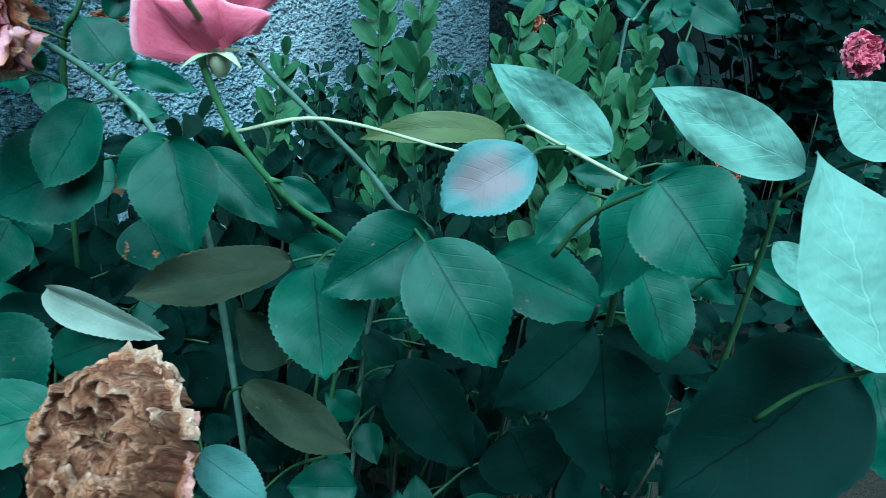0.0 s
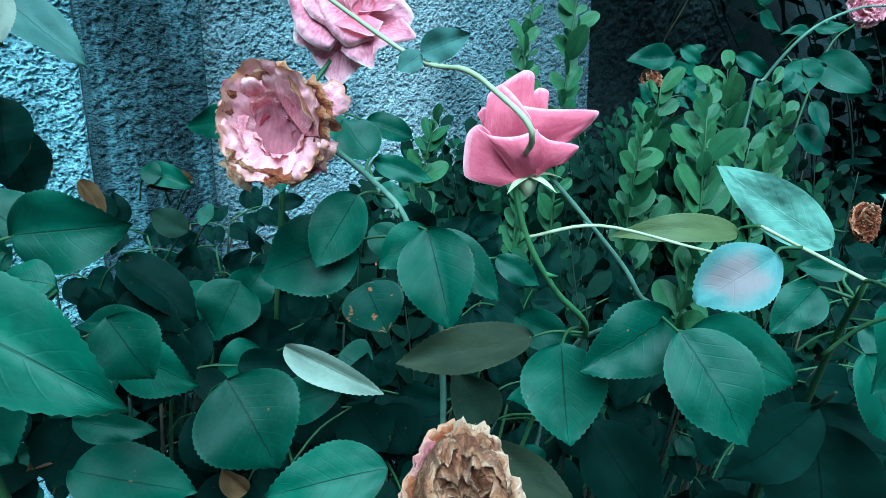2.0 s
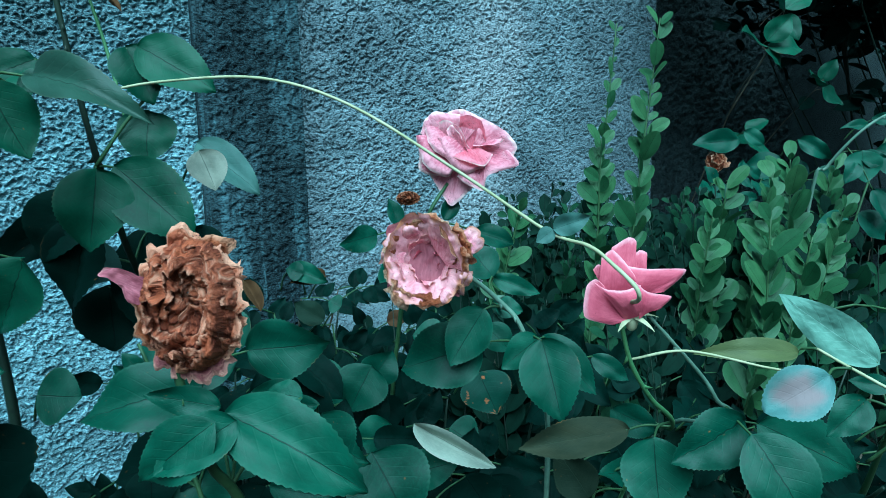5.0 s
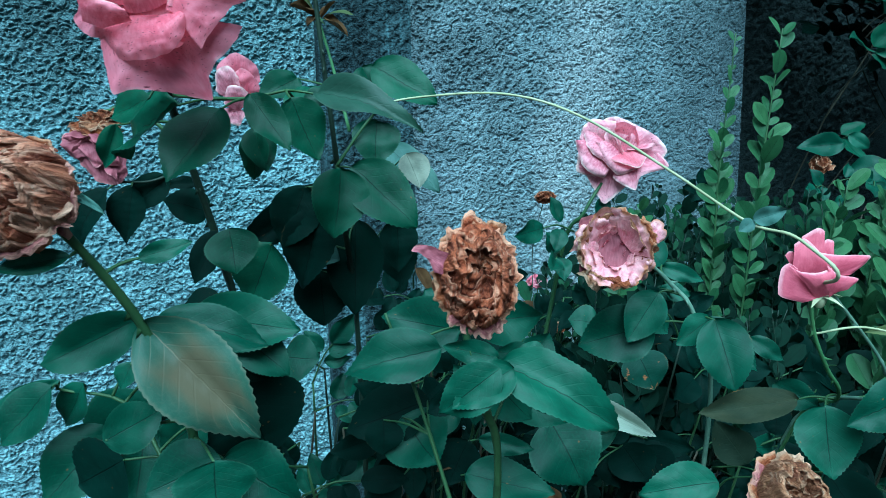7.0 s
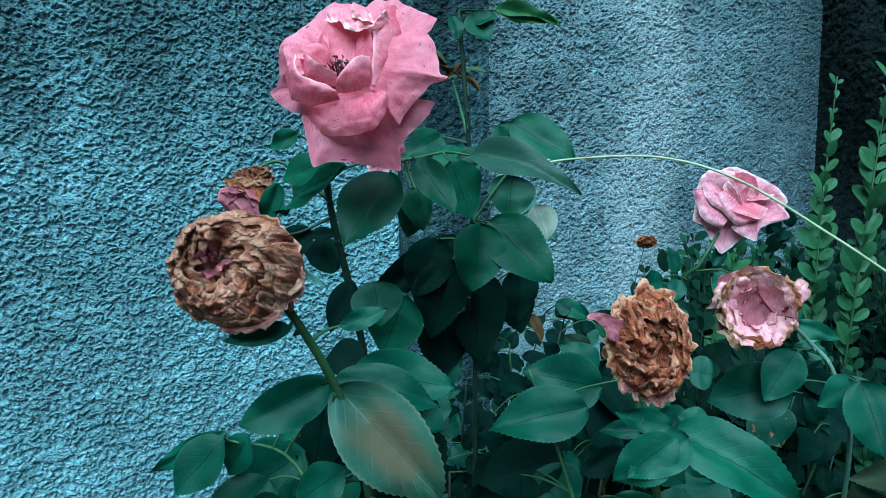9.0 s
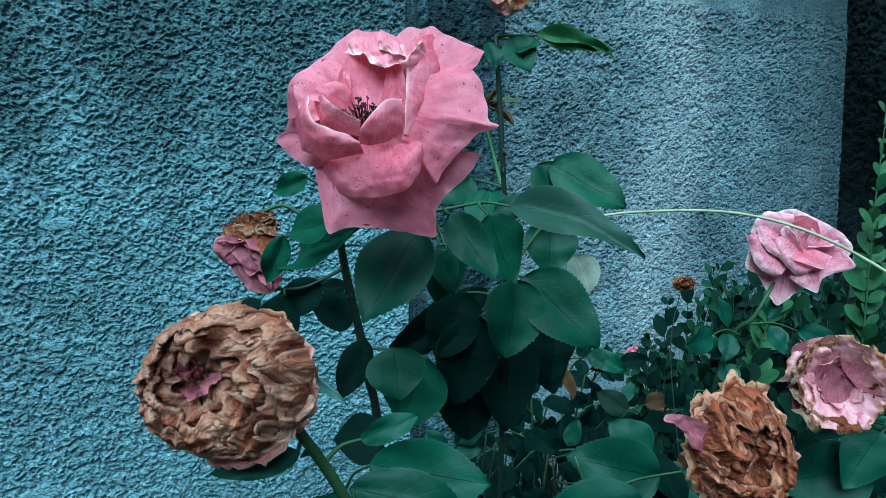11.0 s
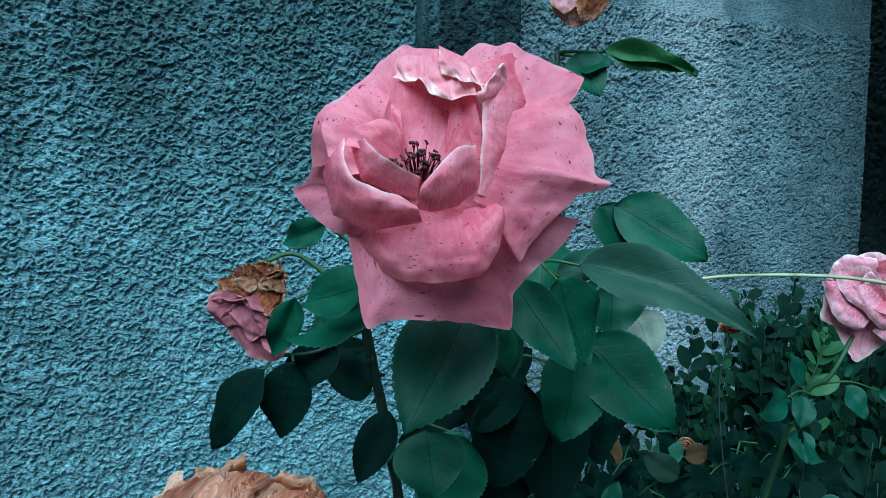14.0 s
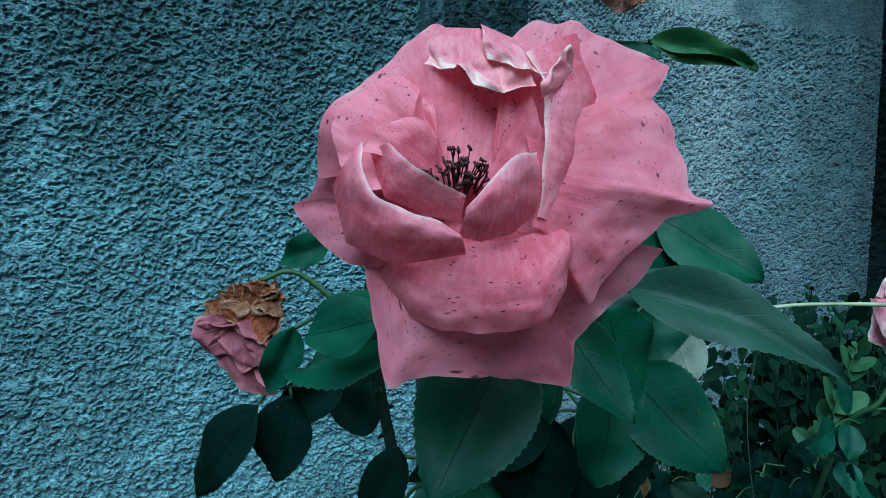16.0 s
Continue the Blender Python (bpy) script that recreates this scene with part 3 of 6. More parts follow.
def crumpled_bloom(parent, m, rx, ry, rz, count, materials, seed, hip=0.006, label="", ragged=0.3, skirt=True):
    """A withered bloom: uneven, broken rings of dry petals on edge round an off-centre heart; millimetres."""
    rng = random.Random(seed)
    hold = calyx(parent, m, rz * 0.0006, hip, label)
    size = (rx + ry) / 2
    withered_mass(hold, m, rx * 0.92, ry * 0.92, rz * 0.70, materials[0], seed)
    heart = (rng.uniform(-0.40, -0.20), rng.uniform(0.05, 0.25))
    rings = 2 if ragged > 1 else max(3, int(count / 5))
    i = 0
    for k in range(rings):
        q = (k + 0.6) / rings
        n = max(2, round(2 + 3.4 * q + 2 * ragged))
        turn = rng.uniform(0, 6.28)
        for s in range(n):
            a0 = turn + 2 * math.pi * (s + rng.uniform(-0.35, 0.35)) / n
            span = math.pi / n * rng.uniform(0.9, 1.45)
            rq = min(0.93, q * (1 + rng.uniform(-0.10, 0.10) * (1 + ragged)))
            top = rz * (0.98 * math.sqrt(max(0.0, 1.02 - rq ** 2.6)) - 0.20 * math.exp(-(q / 0.25) ** 2)) + (0.07 + 0.10 * ragged) * size * rng.uniform(-1, 1)
            mat = materials[-2] if q < 0.30 and len(materials) > 2 else rng.choice(materials)
            me = ruffled_petal(heart, rx, ry, top, rq, a0, span, size * rng.uniform(0.40, 0.6), rng.uniform(-0.04, 0.13), rng.uniform(0.06, 0.13) * (1 + 0.5 * ragged), seed * 97 + i * 5, mat)
            child("petal", me, hold, m)
            i += 1
    if skirt:
        for s in range(7):
            a0 = 2 * math.pi * (s + rng.uniform(-0.25, 0.25)) / 7
            me = ruffled_petal(heart, rx, ry, rz * rng.uniform(-0.05, 0.35), 0.88, a0, rng.uniform(0.5, 0.8), size * 0.5, 0.12, 0.05, seed * 41 + s * 3, rng.choice(materials[:2]), 24, 9)
            child("petal", me, hold, m)
    for s in range(int(ragged * (22 if ragged > 1 else 12))):
        a, q = rng.uniform(0, 6.28), 0.82 * math.sqrt(rng.uniform(0.02, 1))
        b = rng.gauss(0.3, 0.7) + rng.choice((0, math.pi))
        long, wide = size * rng.uniform(0.25, 0.5) * (1.5 if ragged > 1 else 1), size * rng.uniform(0.16, 0.34) * (1.4 if ragged > 1 else 1)
        x, y = rx * q * math.cos(a), ry * q * math.sin(a)
        z = rz * math.sqrt(1.02 - q * q) + size * rng.uniform(-0.10, 0.08)
        ex, ey = math.cos(b), math.sin(b)
        foot = [(x + ey * wide * e, y - ex * wide * e, z - size * 0.30) for e in (-1, 1)]
        rim = [(x + ex * long + ey * wide * e, y + ey * long - ex * wide * e, z + size * rng.uniform(-0.16, 0.12)) for e in (-1.1, -0.4, 0.4, 1.0)]
        me = sheet_petal(foot, rim, size * rng.uniform(0.15, 0.4), size * rng.uniform(-0.1, 0.2), 1.6 * size / 26, seed * 53 + s * 5, rng.choice(materials), 6.5 * size / 26, 26, 18)
        child("petal", me, hold, m)
    return hold


def folded_rose(parent, m, rx, ry, rz, seed, label, folds=6.0, deep=0.80, heart=(-0.26, 0.16), tone=None, lining=None):
    """A round withered rose: petals shrunk into broken, overlapping folds round a hollow heart; millimetres."""
    rng = random.Random(seed)
    hold = calyx(parent, m, 0.012, 0.007, label)
    hx, hy = heart
    tone, size = tone or DRY_TAN, (rx + ry) / 55.5
    nt, nq = 300, 120
    off = Vector((seed * 1.3 % 60, seed * 2.1 % 60, 0))
    verts, uvs = [], []
    for j in range(nq):
        q = 0.02 + 0.98 * j / (nq - 1)
        for i in range(nt):
            a = 2 * math.pi * i / nt
            c, d = math.cos(a), math.sin(a)
            k = Vector((c * q, d * q, 0)) * 1.9 + off
            warp = 1.3 * noise.noise(k) + 0.85 * noise.noise(k * 2.2) + 0.24 * noise.noise(k * 6.0)
            phase = folds * q ** 0.9 + 1.0 * a / (2 * math.pi) + warp
            f = phase - math.floor(phase)
            n = math.floor(phase)
            edge = noise.noise(Vector((a * 2.2 * (0.4 + q), n * 3.1, seed)))
            lip = min(1.0, f / 0.09)
            h = lip * lip * (3 - 2 * lip) * (1 - f) ** 0.7 * (0.7 + 1.0 * edge)
            crinkle = noise.noise(Vector((a * 6 * (0.3 + q), f * 2.2, n * 2.0))) + 0.6 * noise.noise(k * 13)
            hollow = deep * math.exp(-(q / 0.44) ** 3)
            z = rz * (math.sqrt(max(0.0, 1 - q ** 3.0)) - 0.5 * q ** 7 - hollow) + size * 14.0 * h * min(1.0, 0.35 + q) - 5.0 * size + 0.9 * crinkle * min(1.0, q * 3)
            r = q * (1 + 0.035 * noise.noise(k * 1.2 + Vector((5, 5, 5)))) - 0.15 * h * math.exp(-(f / 0.22) ** 2) + 0.018 * crinkle
            verts.append(((rx * (hx * (1 - q) + r * c)) * 0.001, (ry * (hy * (1 - q) + r * d)) * 0.001, z * 0.001))
            uvs.append((0.5 + 0.45 * math.sin(a * 2 + n), min(0.99, max(0.02, 1.02 - 0.9 * f ** 0.7 if f > 0.05 else 0.15))))
    faces = [(j * nt + i, j * nt + (i + 1) % nt, (j + 1) * nt + (i + 1) % nt, (j + 1) * nt + i) for j in range(nq - 1) for i in range(nt)]
    child("petal_mass", mesh_of("petal_mass", verts, faces, tone, uvs), hold, m, "withered petals folded together")
    for s in range(7 if lining else 0):
        a0 = 6.28 * (s + rng.uniform(-0.3, 0.3)) / 7
        child("petal", ruffled_petal((hx * 1.25, hy * 1.25), rx, ry, rz * rng.uniform(0.62, 0.85), rng.uniform(0.12, 0.34), a0, rng.uniform(0.5, 0.9), 9, -0.05, 0.05, seed * 7 + s, lining, 26, 9), hold, m)
    for s in range(9):
        a0 = 6.28 * (s + rng.uniform(-0.25, 0.25)) / 9
        me = ruffled_petal((hx, hy), rx, ry, rz * rng.uniform(-0.15, 0.30), rng.uniform(0.90, 0.99), a0, rng.uniform(0.5, 0.8), 15 * size, 0.06 if lining else 0.16, 0.05 if lining else 0.12, seed * 41 + s * 3, rng.choice((tone, DRY_PINK, DRY)), 30, 10)
        child("petal", me, hold, m)
    return hold


# ---------------------------------------------------------------- walls and ground
def lattice(rng, nx, nz):
    return rng.random((nz, nx))


def field(x, z, sx, sz, rng):
    """Smooth value noise over the arrays x and z with cells of sx by sz metres."""
    gx, gz = (x - x.min()) / sx, (z - z.min()) / sz
    tab = lattice(rng, int(gx.max()) + 3, int(gz.max()) + 3)
    ix, iz = gx.astype(int), gz.astype(int)
    fx, fz = gx - ix, gz - iz
    fx, fz = fx * fx * (3 - 2 * fx), fz * fz * (3 - 2 * fz)
    a = tab[iz, ix] * (1 - fx) + tab[iz, ix + 1] * fx
    b = tab[iz + 1, ix] * (1 - fx) + tab[iz + 1, ix + 1] * fx
    return a * (1 - fz) + b * fz


def coat(name, parent, x0, x1, z0, z1, y, step, amount, cell, material, seed, low=0.38, sag=0.0, flakes=(), cracks=()):
    """A rough coat of cement on a wall's front: a dense sheet with real lumps and pits."""
    rng = np.random.default_rng(seed)
    nx, nz = int((x1 - x0) / step[0]) + 1, int((z1 - z0) / step[1]) + 1
    x, z = np.meshgrid(np.linspace(x0, x1, nx), np.linspace(z0, z1, nz))
    wx, wz = 0.014 * (field(x, z, 0.011, 0.009, rng) - 0.5), 0.010 * (field(x, z, 0.012, 0.008, rng) - 0.5)
    xs, zs = x * 0.94 + z * 0.34 + wx, z * 0.94 - x * 0.34 + wz
    xt, zt = x * 0.87 - z * 0.50 + wz, z * 0.87 + x * 0.50 + wx
    h = 0.50 * field(xs, zs, cell[0], cell[1], rng) + 0.40 * field(xt, zt, cell[0] * 0.8, cell[1] * 0.8, rng) + 0.20 * field(x, z, cell[0] * 2.3, cell[1] * 2.3, rng)
    worn = 0.10 * (field(x, z, 0.11, 0.08, rng) - 0.5)
    h = np.clip((h + worn - low) / 0.30, 0, 1)
    h = h * h * (3 - 2 * h)
    for fx, fz, rx, rz in flakes:
        d = np.hypot((x - fx) / rx, (z - fz) / rz) + 0.5 * (field(x, z, 0.012, 0.012, rng) - 0.5)
        k = np.clip((1.15 - d) / 0.25, 0, 1)
        h = h * (1 - k) + 1.1 * k
    for ca, cb, cz, deep in cracks:
        line = cz + 0.02 * (field(x, z * 0 + 1, 0.03, 1.0, rng) - 0.5)
        h -= deep * np.clip(1 - np.abs(z - line) / 0.004, 0, 1) * ((x > ca) & (x < cb))
    slow = field(x, z, 0.16, 0.12, rng) - 0.5
    edge = np.clip(np.minimum(x - x0, x1 - x) / 0.006, 0, 1)
    yy = y - (amount * h + 0.004 * slow) * edge
    co = np.stack([x, yy, z - sag * h], -1).reshape(-1, 3).astype(np.float32)
    i = (np.arange(nz - 1)[:, None] * nx + np.arange(nx - 1)[None, :]).ravel()
    quads = np.stack([i, i + 1, i + nx + 1, i + nx], -1).astype(np.int32)
    me = bpy.data.meshes.new(name)
    me.vertices.add(len(co))
    me.vertices.foreach_set("co", co.ravel())
    me.loops.add(quads.size)
    me.loops.foreach_set("vertex_index", quads.ravel())
    me.polygons.add(len(quads))
    me.polygons.foreach_set("loop_start", np.arange(0, quads.size, 4, dtype=np.int32))
    me.polygons.foreach_set("use_smooth", np.ones(len(quads), dtype=bool))
    me.materials.append(material)
    me.update(calc_edges=True)
    return child(name, me, parent)


def slab(name, lo, hi, material, label, category="wall", bevel=0.004):
    bm = bmesh.new()
    bmesh.ops.create_cube(bm, size=1)
    for v in bm.verts:
        v.co = Vector([lo[i] + (v.co[i] + 0.5) * (hi[i] - lo[i]) for i in range(3)])
    if bevel:
        bmesh.ops.bevel(bm, geom=bm.edges[:], offset=bevel, segments=2, affect="EDGES")
    me = bpy.data.meshes.new(name)
    bm.to_mesh(me)
    bm.free()
    me.materials.append(material)
    return tagged(new(name, me), label, category, kind="structure")


wall_left = slab("wall_left", (-4.0, 1.531, -0.1), (0.19, 1.80, 2.6), PLASTER_LEFT, "grey roughcast cement garden wall, stained dark and shaded in colour towards the top")
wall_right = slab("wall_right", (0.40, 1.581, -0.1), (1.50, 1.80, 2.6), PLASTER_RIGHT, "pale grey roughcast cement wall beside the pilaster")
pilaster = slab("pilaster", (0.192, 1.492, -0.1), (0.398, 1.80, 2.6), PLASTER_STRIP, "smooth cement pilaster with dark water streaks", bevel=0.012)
wall_shade = slab("wall_return", (1.502, 1.95, -0.1), (9.0, 2.15, 3.4), PLASTER_SHADE, "plaster wall set back in the shade, the shade put into its dark colour")
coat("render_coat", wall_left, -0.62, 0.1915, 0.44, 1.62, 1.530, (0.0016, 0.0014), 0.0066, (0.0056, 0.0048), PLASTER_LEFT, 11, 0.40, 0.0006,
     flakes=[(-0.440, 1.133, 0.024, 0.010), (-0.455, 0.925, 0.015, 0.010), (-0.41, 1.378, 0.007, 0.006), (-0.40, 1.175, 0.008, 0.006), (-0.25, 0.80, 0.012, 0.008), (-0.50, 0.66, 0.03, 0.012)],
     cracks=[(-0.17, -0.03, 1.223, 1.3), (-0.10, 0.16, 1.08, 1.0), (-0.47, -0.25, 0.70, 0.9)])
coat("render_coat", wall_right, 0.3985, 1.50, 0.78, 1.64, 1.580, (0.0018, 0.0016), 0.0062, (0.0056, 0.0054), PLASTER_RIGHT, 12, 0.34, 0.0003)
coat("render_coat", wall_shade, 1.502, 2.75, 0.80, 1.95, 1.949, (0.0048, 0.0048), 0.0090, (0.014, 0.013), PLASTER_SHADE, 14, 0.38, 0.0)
coat("cement_skin", pilaster, 0.198, 0.392, 0.60, 1.70, 1.4905, (0.0022, 0.0022), 0.0048, (0.0075, 0.0080), PLASTER_STRIP, 13, 0.36, 0.0005)


def ground_sheet():
    n = 60
    verts = []
    for j in range(n + 1):
        for i in range(n + 1):
            a, b = i / n * 2 - 1, j / n * 2 - 1
            x, y = 0.4 + 2.2 * a + 200 * a ** 5, 0.6 + 2.0 * b + 200 * b ** 5
            near = math.exp(-((x - 0.4) ** 2 + (y - 0.6) ** 2) / 8)
            verts.append((x, y, 0.05 * near * noise.noise(Vector((x * 2.2, y * 2.2, 0))) + 0.02 * near * noise.noise(Vector((x * 9, y * 9, 3)))))
    return tagged(new("ground", mesh_of("ground", verts, grid_faces(n + 1, n + 1), SOIL)), "dark bare garden soil under the rose bushes", "ground", kind="structure")


ground_sheet()

# ---------------------------------------------------------------- rose leaves: base, tip, width, kind
LEAVES_A1 = [
    (-0.140, 0.595, 1.180, -0.174, 0.667, 1.145, 0.0340, "g"),
    (-0.156, 0.595, 1.183, -0.179, 0.619, 1.172, 0.0209, "g"),
    (-0.177, 0.654, 1.170, -0.187, 0.666, 1.139, 0.0146, "g"),
    (-0.117, 0.576, 1.176, -0.151, 0.557, 1.131, 0.0375, "g"),
    (-0.090, 0.600, 1.163, -0.094, 0.610, 1.130, 0.0202, "g"),
    (-0.099, 0.574, 1.185, -0.080, 0.555, 1.149, 0.0213, "g"),
    (-0.071, 0.584, 1.184, -0.056, 0.583, 1.142, 0.0320, "g"),
]
LEAVES_A1 += [
    (-0.050, 0.598, 1.188, 0.004, 0.540, 1.159, 0.0235, "a"),
    (-0.048, 0.661, 1.205, -0.080, 0.654, 1.186, 0.0230, "g"),
    (-0.044, 0.640, 1.196, -0.060, 0.618, 1.166, 0.0240, "g"),
    (-0.058, 0.605, 1.181, -0.028, 0.599, 1.195, 0.0156, "g"),
    (0.011, 0.655, 1.215, 0.055, 0.625, 1.185, 0.0352, "g"),
    (0.004, 0.660, 1.215, 0.019, 0.645, 1.177, 0.0327, "g"),
    (-0.161, 0.657, 1.206, -0.180, 0.674, 1.195, 0.0130, "g"),
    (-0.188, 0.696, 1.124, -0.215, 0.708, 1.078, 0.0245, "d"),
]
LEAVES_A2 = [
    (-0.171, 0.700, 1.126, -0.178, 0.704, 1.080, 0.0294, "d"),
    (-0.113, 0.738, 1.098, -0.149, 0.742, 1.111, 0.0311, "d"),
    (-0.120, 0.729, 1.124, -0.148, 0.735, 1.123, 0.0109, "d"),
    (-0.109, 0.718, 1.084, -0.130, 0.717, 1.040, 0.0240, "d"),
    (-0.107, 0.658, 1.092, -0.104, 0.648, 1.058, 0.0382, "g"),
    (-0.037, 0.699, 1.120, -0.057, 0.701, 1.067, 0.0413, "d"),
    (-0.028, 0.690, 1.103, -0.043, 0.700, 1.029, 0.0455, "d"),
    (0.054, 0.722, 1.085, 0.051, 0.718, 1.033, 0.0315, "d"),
    (-0.031, 0.638, 1.296, -0.020, 0.627, 1.274, 0.0228, "g"),
    (-0.007, 0.644, 1.301, 0.034, 0.616, 1.287, 0.0155, "y"),
    (-0.010, 0.653, 1.136, 0.035, 0.625, 1.087, 0.0455, "g"),
    (-0.021, 0.647, 1.135, -0.028, 0.643, 1.080, 0.0418, "g"),
    (0.016, 0.662, 1.173, 0.009, 0.654, 1.135, 0.0349, "g"),
]
LEAVES_A3 = [
    (-0.094, 0.603, 1.165, -0.086, 0.597, 1.136, 0.0230, "g"),
    (0.050, 0.684, 1.145, 0.060, 0.676, 1.115, 0.0283, "c"),
    (-0.014, 0.707, 1.119, -0.098, 0.733, 1.056, 0.0300, "d"),
    (0.058, 0.744, 1.066, 0.063, 0.736, 1.015, 0.0379, "d"),
    (-0.070, 0.690, 1.074, -0.088, 0.701, 1.019, 0.0488, "g"),
    (-0.018, 0.744, 1.039, -0.016, 0.736, 0.985, 0.0547, "d"),
    (-0.040, 0.730, 1.069, -0.009, 0.706, 1.050, 0.0335, "m"),
    (0.014, 0.726, 1.086, 0.008, 0.714, 0.997, 0.0500, "d"),
    (-0.047, 0.637, 1.292, -0.045, 0.629, 1.273, 0.0113, "g"),
]
LEAVES_A4 = [
    (-0.029, 0.638, 1.290, -0.014, 0.627, 1.292, 0.0172, "g"),
    (-0.008, 0.644, 1.301, 0.031, 0.616, 1.288, 0.0127, "y"),
    (-0.144, 0.715, 1.131, -0.176, 0.725, 1.103, 0.0230, "d"),
]
LEAVES_B1 = [
    (-0.195, 0.482, 1.132, -0.181, 0.466, 1.123, 0.0041, "m"),
    (-0.172, 0.504, 1.064, -0.117, 0.485, 0.998, 0.0437, "b"),
    (-0.142, 0.588, 1.045, -0.077, 0.566, 1.029, 0.0376, "g"),
    (-0.164, 0.543, 1.055, -0.103, 0.527, 1.034, 0.0273, "g"),
    (-0.172, 0.512, 1.064, -0.220, 0.523, 1.041, 0.0266, "g"),
    (-0.225, 0.596, 1.008, -0.257, 0.604, 0.972, 0.0293, "g"),
    (-0.209, 0.609, 1.003, -0.223, 0.621, 0.972, 0.0223, "g"),
    (-0.223, 0.612, 1.006, -0.271, 0.628, 0.980, 0.0143, "g"),
    (-0.197, 0.475, 1.104, -0.228, 0.481, 1.099, 0.0106, "g"),
    (-0.170, 0.495, 1.098, -0.144, 0.496, 1.104, 0.0105, "g"),
    (-0.167, 0.642, 0.970, -0.219, 0.648, 0.940, 0.0538, "g"),
    (-0.135, 0.669, 0.982, -0.154, 0.680, 0.922, 0.0471, "d"),
    (-0.115, 0.654, 1.030, -0.147, 0.666, 1.030, 0.0306, "d"),
]
LEAVES_B2 = [
    (-0.196, 0.618, 0.966, -0.240, 0.612, 0.922, 0.0400, "g"),
    (-0.176, 0.622, 0.962, -0.186, 0.606, 0.908, 0.0400, "g"),
    (-0.144, 0.668, 0.951, -0.121, 0.652, 0.914, 0.0460, "d"),
    (-0.138, 0.503, 0.982, -0.177, 0.506, 0.968, 0.0359, "g"),
    (-0.136, 0.511, 0.978, -0.094, 0.489, 0.951, 0.0391, "g"),
    (-0.143, 0.482, 0.991, -0.145, 0.478, 0.963, 0.0404, "g"),
    (-0.115, 0.583, 1.030, -0.084, 0.571, 1.000, 0.0290, "g"),
    (-0.151, 0.642, 1.006, -0.162, 0.648, 0.946, 0.0406, "d"),
    (-0.140, 0.596, 0.970, -0.167, 0.604, 0.948, 0.0313, "g"),
    (-0.129, 0.588, 1.018, -0.090, 0.581, 0.998, 0.0262, "d"),
    (-0.180, 0.600, 1.015, -0.188, 0.601, 0.997, 0.0153, "g"),
    (-0.070, 0.665, 0.983, -0.044, 0.654, 0.978, 0.0368, "g"),
    (-0.112, 0.609, 0.988, -0.092, 0.611, 0.928, 0.0671, "d"),
]
LEAVES_B3 = [
    (-0.194, 0.505, 1.003, -0.164, 0.514, 1.011, 0.0257, "g"),
    (-0.187, 0.545, 0.974, -0.213, 0.565, 0.954, 0.0429, "d"),
]
LEAVES_C1 = [
    (0.189, 0.813, 1.011, 0.149, 0.807, 1.010, 0.0162, "q"),
    (0.058, 0.617, 0.891, 0.037, 0.603, 0.885, 0.0141, "q"),
    (0.098, 0.784, 1.022, 0.111, 0.776, 0.991, 0.0153, "q"),
    (0.152, 0.596, 0.832, 0.139, 0.604, 0.850, 0.0174, "q"),
    (0.301, 0.905, 0.921, 0.330, 0.895, 0.928, 0.0202, "q"),
    (0.016, 0.462, 1.024, 0.069, 0.418, 0.991, 0.0328, "g"),
    (0.009, 0.449, 1.026, -0.022, 0.466, 0.999, 0.0266, "g"),
    (0.035, 0.509, 0.998, 0.061, 0.501, 0.964, 0.0318, "g"),
    (0.148, 0.606, 0.909, 0.171, 0.579, 0.852, 0.0622, "g"),
    (0.045, 0.571, 1.013, -0.009, 0.597, 1.023, 0.0384, "g"),
    (0.021, 0.554, 1.007, -0.046, 0.579, 0.989, 0.0363, "g"),
    (0.054, 0.592, 1.015, 0.032, 0.608, 1.039, 0.0305, "g"),
    (0.059, 0.494, 1.011, 0.038, 0.506, 1.016, 0.0180, "g"),
]
LEAVES_C2 = [
    (0.114, 0.557, 0.963, 0.092, 0.572, 0.920, 0.0349, "d"),
    (0.034, 0.607, 0.947, -0.029, 0.634, 0.921, 0.0454, "d"),
    (0.010, 0.609, 0.937, 0.031, 0.592, 0.897, 0.0498, "g"),
    (0.064, 0.598, 0.910, 0.045, 0.602, 0.874, 0.0361, "d"),
    (0.140, 0.669, 0.863, 0.161, 0.651, 0.819, 0.0492, "d"),
    (0.047, 0.553, 1.024, 0.093, 0.531, 1.029, 0.0338, "g"),
    (0.014, 0.460, 1.028, -0.017, 0.470, 1.038, 0.0143, "g"),
    (0.019, 0.451, 1.024, -0.018, 0.458, 1.004, 0.0210, "g"),
    (0.023, 0.514, 0.992, -0.003, 0.526, 0.972, 0.0180, "d"),
    (0.057, 0.475, 1.018, 0.041, 0.486, 1.021, 0.0149, "g"),
    (0.075, 0.508, 0.993, 0.091, 0.502, 0.963, 0.0285, "g"),
    (-0.008, 0.602, 0.941, -0.011, 0.598, 0.913, 0.0291, "d"),
    (0.065, 0.779, 1.152, 0.109, 0.741, 1.106, 0.0327, "m"),
]
LEAVES_C3 = [
    (0.160, 0.795, 1.019, 0.145, 0.805, 1.024, 0.0174, "g"),
    (0.150, 0.812, 1.023, 0.184, 0.788, 1.010, 0.0200, "g"),
    (0.199, 0.796, 0.979, 0.188, 0.804, 0.985, 0.0207, "g"),
    (0.171, 0.770, 0.974, 0.147, 0.790, 0.992, 0.0230, "z"),
    (0.104, 0.676, 0.980, 0.145, 0.653, 0.939, 0.0329, "d"),
    (0.110, 0.672, 0.962, 0.131, 0.657, 0.900, 0.0378, "d"),
]
